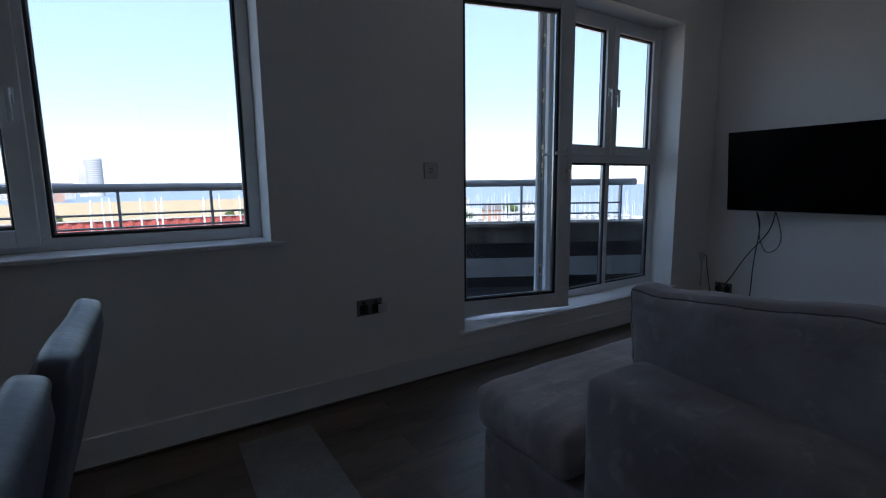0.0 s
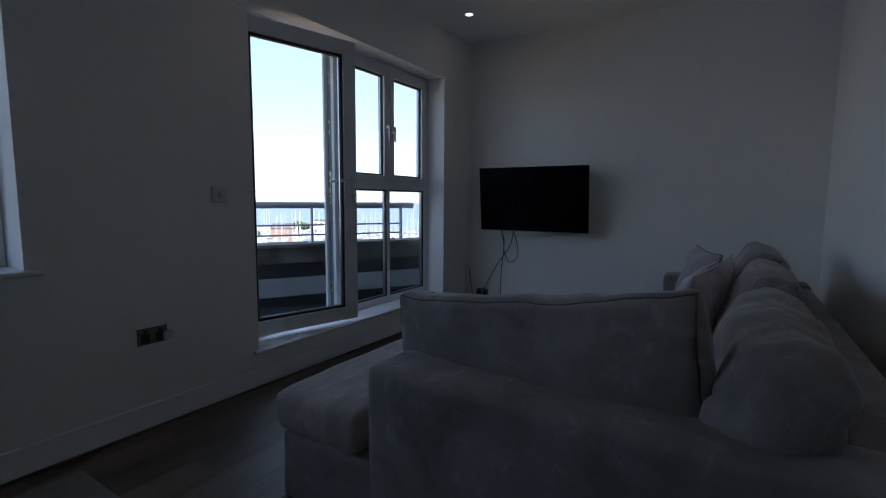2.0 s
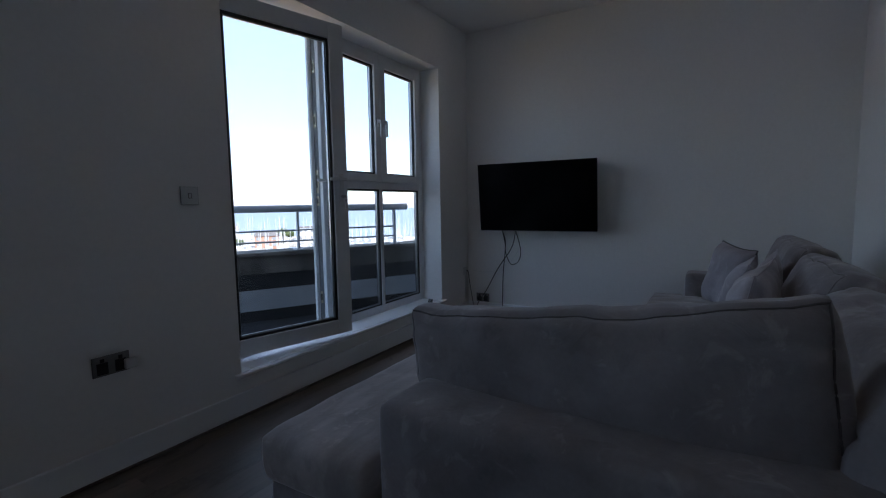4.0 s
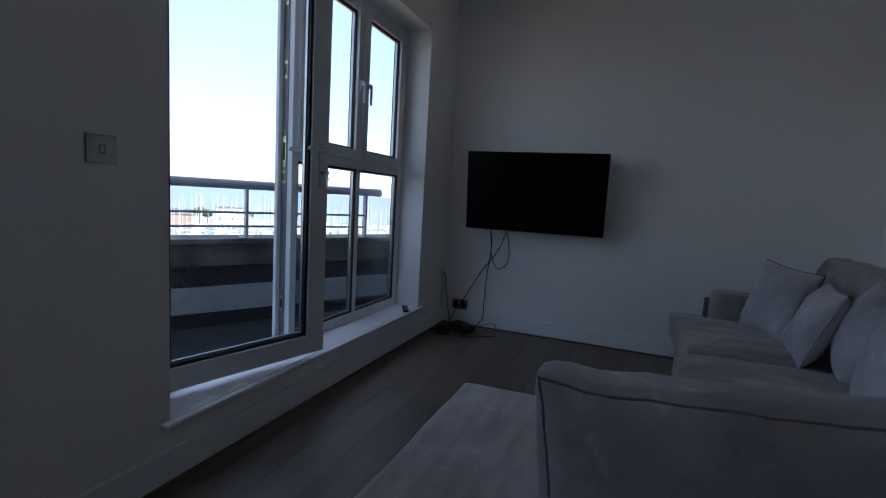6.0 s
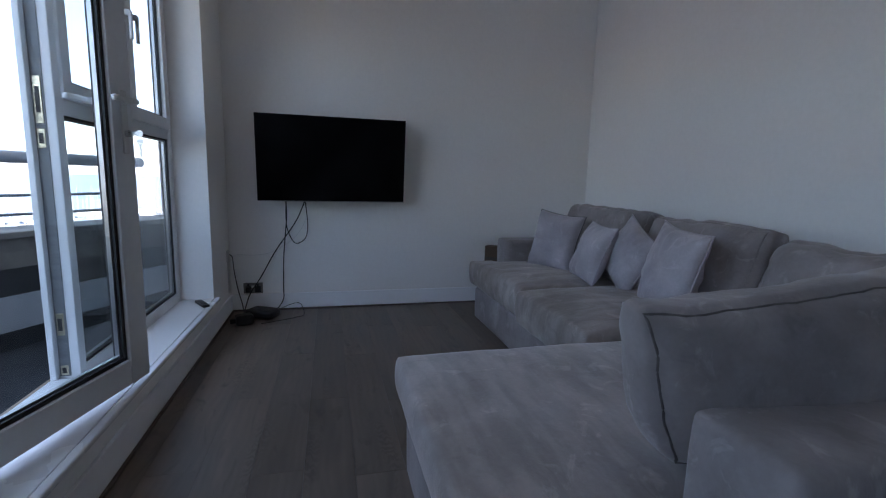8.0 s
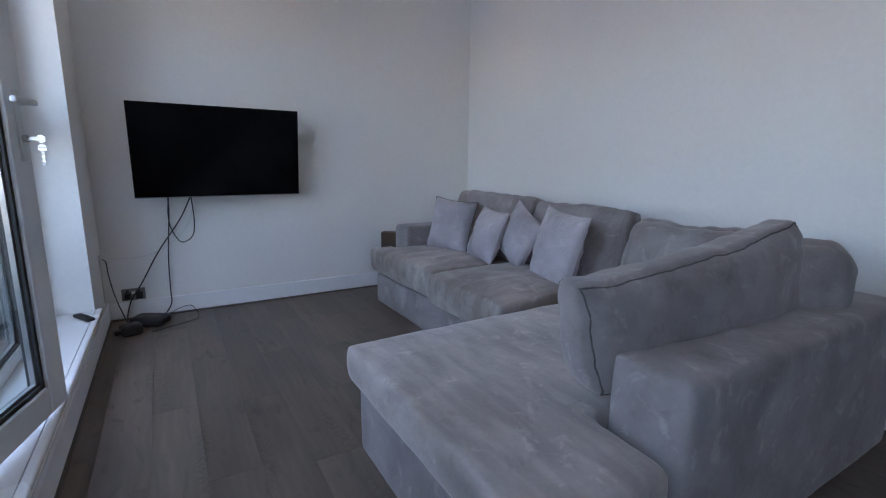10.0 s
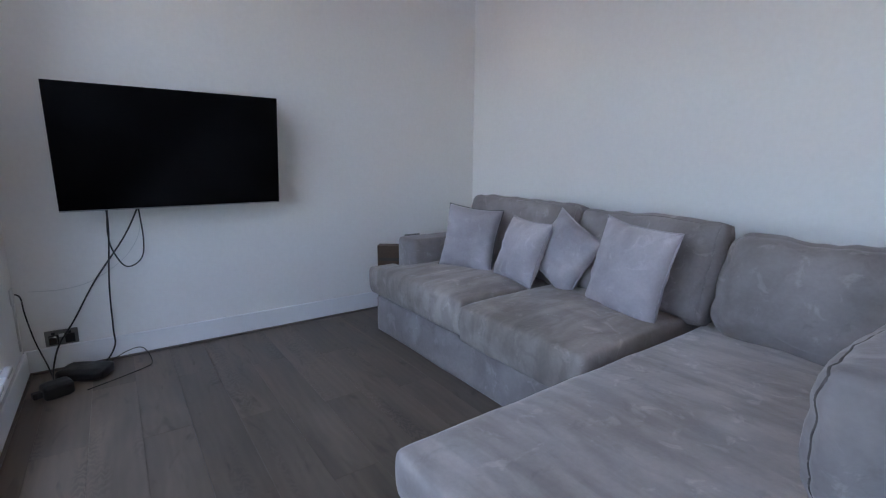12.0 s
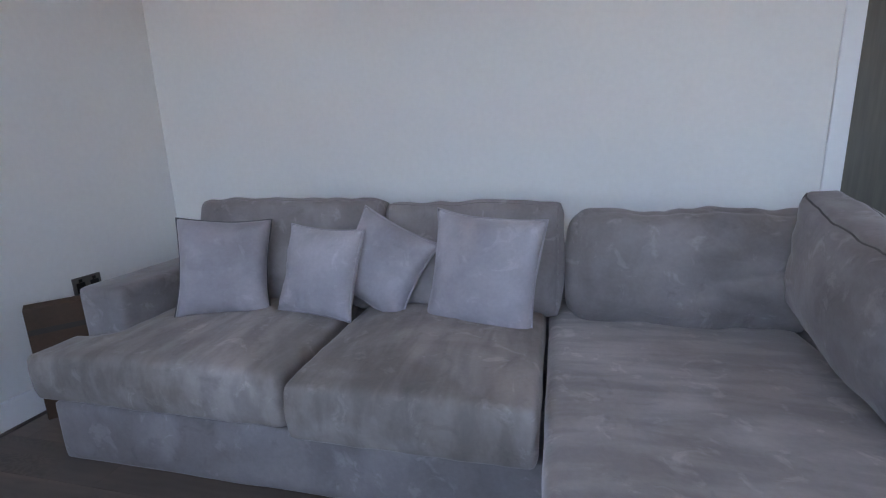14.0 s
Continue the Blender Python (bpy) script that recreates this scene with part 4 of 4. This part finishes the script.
# ---- recessed spotlights ----
def spotlight(x, y):
    e = thing("ceiling_spotlight", pose(x, y, H), "round white recessed ceiling spotlight, switched on", "ceiling light", "ceiling spotlights")
    b = bmesh.new()
    n = 28
    prof = [(0.028, -0.002), (0.034, -0.006), (0.042, -0.006), (0.046, 0.0)]
    rings = [[b.verts.new((r * math.cos(k * math.tau / n), r * math.sin(k * math.tau / n), z)) for k in range(n)] for r, z in prof]
    for a, c in zip(rings, rings[1:]):
        for k in range(n):
            b.faces.new((a[k], a[(k + 1) % n], c[(k + 1) % n], c[k]))
    part("ring", b, TRIM, e, smooth=True)
    part("lamp", cyl_bm((0, 0, -0.003), (0, 0, -0.0005), 0.028, seg=24), BULB, e)
    return e

LAMP = bpy.data.lights.new("spotlight_beam", "SPOT")
LAMP.energy, LAMP.color, LAMP.spot_size, LAMP.spot_blend, LAMP.shadow_soft_size = 0.25, (1.0, 0.78, 0.55), radians(80), 0.9, 0.03
# all but (4.60, 3.20) are unseen, added to warm and brighten the room
for sx in (0.4, 2.5, 4.60):
    for sy in (0.85, 3.20):
        spotlight(sx, sy)
        beam = new("spotlight_beam", LAMP)
        beam.matrix_world = look((sx, sy, H - 0.012), (sx, sy, 0))

# ---- outdoors ----
GZ = -17.0
tagged(mesh_ob("water", box_bm(-3500, 3500, 8, 4500, GZ - 1, GZ - 0.6), WATER), "blue-grey sea and harbour water", "sea", kind="structure")
bm = bmesh.new()
add_box(bm, -900, 130, 203, 740, GZ - 1, GZ)
add_box(bm, -300, 700, 4, 62, GZ - 1, GZ)
tagged(mesh_ob("ground", bm, FIELD), "flat straw-coloured waste land by the harbour", "ground", kind="structure")
tagged(mesh_ob("pavement", box_bm(120, 190, 205, 255, GZ - 1, GZ + 0.8), QUAY), "pale harbour quay", "pavement", kind="structure")

# far hills, one rough ridge
bm = bmesh.new()
prev = None
for i in range(121):
    a = radians(-40 + i * 1.0)
    hgt = 62 + 55 * noise.noise((i * 0.11, 0.3, 0)) + 22 * noise.noise((i * 0.4, 2, 0)) + (35 if i > 82 else 0)
    p = Vector((4000 * math.sin(a), 4000 * math.cos(a), GZ - 2))
    row = [bm.verts.new(p), bm.verts.new(p * 1.04 + Vector((0, 0, max(28, hgt)))), bm.verts.new(p * 1.1 + Vector((0, 0, 0)))]
    if prev:
        bm.faces.new((prev[0], row[0], row[1], prev[1]))
        bm.faces.new((prev[1], row[1], row[2], prev[2]))
    prev = row
tagged(mesh_ob("backdrop", bm, HILL, True), "low hazy hills on the horizon", "hills", kind="structure")

def polar(bearing, dist):
    return 1.0 + dist * math.sin(radians(bearing)), 1.3 + dist * math.cos(radians(bearing))

# sailing boats
def boat(length, label):
    e = thing("sailing_boat", pose(0, 0, 0), label, "boat", "boats in the marina")
    L, B = length, length * 0.31
    b = bmesh.new()
    secs = []
    for i in range(7):
        t = i / 6
        w = B / 2 * (1 - (2 * t - 0.75) ** 2 * 0.62) if t < 0.95 else 0.03
        w = max(w, 0.04)
        y = -L / 2 + L * t
        secs.append([b.verts.new((sx * w * f, y, z)) for sx, f, z in ((-1, 0.55, -0.2), (-1, 1, 0.55 + 0.35 * t), (1, 1, 0.55 + 0.35 * t), (1, 0.55, -0.2))])
    for a, c in zip(secs, secs[1:]):
        for k in range(4):
            b.faces.new((a[k], a[(k + 1) % 4], c[(k + 1) % 4], c[k]))
    b.faces.new(secs[0][::-1])
    b.faces.new(secs[-1])
    part("hull", b, GRP, e)
    part("cabin", box_bm(-B * 0.28, B * 0.28, -L * 0.12, L * 0.22, 0.7, 1.35, 0.15), GRP, e)
    part("mast", cyl_bm((0, L * 0.08, 1.2), (0, L * 0.08, L * 1.25), 0.10, 0.07, seg=6), MAST, e)
    part("boom", cyl_bm((0, L * 0.08, 2.1), (0, -L * 0.36, 2.1), 0.13, 0.10, seg=6), CANVAS, e)
    return e

rnd = random.Random(5)
protos = [boat(9.0, "white sailing boat moored at a pontoon"), boat(11.5, "long white sailing boat moored at a pontoon"), boat(12.7, "white sailing boat laid up ashore")]
first = [True, True]
n = 0
AX = Vector((math.sin(radians(52)), math.cos(radians(52)), 0))
SD = Vector((AX.y, -AX.x, 0))
for row in range(11):
    d = 82 + row * 17
    pm = Matrix.Translation(Vector((1, 1.3, 0)) + AX * (d + 8.0)) @ Matrix.Rotation(radians(-52), 4, "Z")
    pt = tagged(mesh_ob("pontoon", box_bm(-d * 0.42, d * 0.5, -1.0, 1.0, GZ - 0.6, GZ - 0.1, m=pm), PONTOON), "narrow floating pontoon between moored boats", "pontoon", "pontoons")
    for k in range(int(d * 0.92 / 4.3)):
        s = -d * 0.42 + k * 4.3 + rnd.uniform(-0.5, 0.5)
        if rnd.random() < 0.08:
            continue
        j = rnd.randrange(2)
        side = rnd.choice((-1, 1))
        p = Vector((1, 1.3, 0)) + AX * (d + 8.0 + side * 6.6) + SD * s
        m = pose(p.x, p.y, GZ - 0.45, 0, 0, -52 + (0 if side < 0 else 180) + rnd.uniform(-3, 3))
        if first[j]:
            protos[j].matrix_world = m
            first[j] = False
        else:
            copy_thing(protos[j], m)
        n += 1
# boats laid up ashore beyond the railing
for i, (bearing, dist) in enumerate([(-6.6, 44), (-4.9, 52), (-8.2, 48), (-2.7, 55), (-1.9, 50), (-0.2, 42), (0.2, 47), (1.6, 53), (2.1, 46), (4.3, 44), (6.1, 56), (9.6, 48), (12.5, 60), (14.8, 52), (17.5, 58), (-11.0, 50)]):
    x, y = polar(bearing, dist)
    m = pose(x, y, GZ + 1.4, 0, rnd.uniform(-2.5, 2.5) + (5 if i == 0 else 0), rnd.uniform(0, 360))
    if i:
        copy_thing(protos[2], m)
    else:
        protos[2].matrix_world = m

# red sheet piling
sp = thing("sheet_pile_wall", pose(0, 0, GZ), "red-brown corrugated sheet pile wall along the waste land", "retaining wall")
b = bmesh.new()
prev = None
for i in range(240):
    x = -130 + i * 0.9
    y = 201 + (0.5 if i % 4 in (1, 2) else 0)
    v = (b.verts.new((x, y, -1)), b.verts.new((x, y, 6.6)))
    if prev:
        b.faces.new((prev[0], v[0], v[1], prev[1]))
    prev = v
part("piles", b, REDWALL, sp)
part("cap_beam", box_bm(-130, 86, 200.7, 202, 6.6, 7.0), QUAY, sp)

def block_building(name, x, y, w, d, h, rz, mat, label, floors, cols, roof=False):
    e = thing(name, pose(x, y, GZ, 0, 0, rz), label, "building")
    part("wall", box_bm(-w / 2, w / 2, -d / 2, d / 2, -1, h), mat, e)
    if roof:
        b = bmesh.new()
        vs = [b.verts.new(p) for p in ((-w / 2 - 0.5, -d / 2 - 0.5, h), (w / 2 + 0.5, -d / 2 - 0.5, h), (w / 2 + 0.5, d / 2 + 0.5, h), (-w / 2 - 0.5, d / 2 + 0.5, h), (-w / 2 + 1, 0, h + d * 0.3), (w / 2 - 1, 0, h + d * 0.3))]
        for f in ((0, 1, 5, 4), (1, 2, 5), (2, 3, 4, 5), (3, 0, 4), (3, 2, 1, 0)):
            b.faces.new([vs[i] for i in f])
        part("roof", b, ROOFMAT, e)
    else:
        part("roof", box_bm(-w / 2 - 0.3, w / 2 + 0.3, -d / 2 - 0.3, d / 2 + 0.3, h, h + 0.7), ROOFMAT, e)
    fh = h / floors
    for i in range(floors):
        for k in range(cols):
            cx = -w / 2 + (k + 0.5) * w / cols
            part("window", box_bm(cx - w / cols * 0.3, cx + w / cols * 0.3, -d / 2 - 0.12, -d / 2 - 0.01, i * fh + fh * 0.3, i * fh + fh * 0.8), PANEMAT, e)
    return e

x, y = polar(-4.4, 1320)
tw = thing("tower_block", pose(x, y, GZ, 0, 0, 5), "tall round grey apartment tower across the water", "tower")
part("drum", cyl_bm((6, 0, -1), (6, 0, 84), 18, seg=32), TOWERMAT, tw)
part("slab", box_bm(-22, -8, -12, 14, -1, 66), BUILD, tw)
part("upper_slab", box_bm(-20, -8, -8, 12, 66, 81), BUILD, tw)
for i in range(18):
    part("window_band", cyl_bm((6, 0, 8 + i * 4.1), (6, 0, 10 + i * 4.1), 18.2, seg=32), PANEMAT, tw)
    if i < 14:
        part("balcony_band", box_bm(-23, -9, -13, -12.1, 7 + i * 4.1, 8.4 + i * 4.1), TOWERMAT, tw)
for bearing, dist, w, d, h, mat, lab, fl_n, cols in [(-8.6, 1100, 110, 30, 27, BUILD, "long pale apartment block across the water", 9, 14), (-7.9, 860, 40, 25, 24, BUILDRED, "terracotta apartment block across the water", 8, 9)]:
    x, y = polar(bearing, dist)
    block_building("apartment_block", x, y, w, d, h, -bearing, mat, lab, fl_n, cols)
for bearing, dist, w, d, h, mat, lab, fl_n, cols, roof in [(38.6, 225, 10, 7, 5.5, BUILDRED, "terracotta harbour building with a hipped roof", 2, 3, True), (43.6, 262, 14, 8, 7.0, GRP, "white clubhouse on the harbour arm", 2, 5, False), (34.0, 300, 18, 10, 6, BUILD, "pale harbour house with a hipped roof", 2, 5, True)]:
    x, y = polar(bearing, dist)
    e = block_building("harbour_building", x, y, w, d, h, -bearing, mat, lab, fl_n, cols, roof)
bm = bmesh.new()
add_box(bm, 105, 200, 175, 300, GZ - 0.9, GZ + 0.4)
tagged(mesh_ob("harbour_arm", bm, QUAY), "pale stone harbour arm with buildings", "quay", kind="structure")

# trees: tapered trunk, limbs, crown of many small leaf clumps
def tree(x, y, z, h, seed):
    r = random.Random(seed)
    e = thing("tree", pose(x, y, z), "rounded green tree by the harbour", "tree", "harbour trees")
    part("trunk", cyl_bm((0, 0, 0), (0, 0, h * 0.5), h * 0.035, h * 0.02, seg=8), BARK, e)
    b = bmesh.new()
    for i in range(6):
        a = i * math.tau / 6 + r.uniform(-0.3, 0.3)
        add_cyl(b, (0, 0, h * 0.35), (math.cos(a) * h * 0.25, math.sin(a) * h * 0.25, h * 0.65), h * 0.015, h * 0.006, seg=5)
    part("limbs", b, BARK, e)
    vs, fs = [], []
    for i in range(900):
        a, c = r.uniform(0, math.tau), r.uniform(-1, 1)
        rad = h * 0.42 * r.uniform(0.45, 1) ** 0.5 * (0.75 + 0.35 * noise.noise((math.cos(a) * 1.5 + seed, math.sin(a) * 1.5, c * 1.5)))
        s = math.sqrt(1 - c * c)
        p = Vector((rad * s * math.cos(a), rad * s * math.sin(a), h * 0.65 + rad * c * 0.75))
        u = Vector((r.gauss(0, 1), r.gauss(0, 1), r.gauss(0, 1))).normalized() * h * 0.05
        w = u.orthogonal().normalized() * h * 0.035
        k = len(vs)
        vs += [p - u, p + w, p + u, p - w]
        fs.append((k, k + 1, k + 2, k + 3))
    me = bpy.data.meshes.new("crown")
    me.from_pydata(vs, [], fs)
    me.materials.append(LEAF)
    c = new("crown", me)
    c.parent = e

for bearing, dist, h in [(35.6, 205, 6), (40.4, 240, 8.5), (41.2, 246, 7), (-7.6, 225, 9), (7.8, 240, 7), (9.2, 260, 7), (37.9, 250, 7), (45.5, 262, 6)]:
    x, y = polar(bearing, dist)
    tree(x, y, GZ + 0.3, h, int(bearing * 10) + 300)

# ---- floor planks, laid last ----
PW, PL = 0.19, 1.22
rows_n = int((Y1 - Y0) / PW) + 1
k = 0
for r_i in range(rows_n):
    y0 = Y0 + r_i * PW
    y1 = min(y0 + PW, Y1)
    x = X0 - (r_i * 0.47 % 1.0) * PL
    while x < X1:
        a, b_ = max(x, X0), min(x + PL, X1)
        if b_ - a > 0.02:
            pb = box_bm(a + 0.0003, b_ - 0.0003, y0 + 0.0003, y1 - 0.0003, -0.0078, 0.0, 0.0006, 1)
            o = part("plank", pb, PLANK, fl)
        x += PL
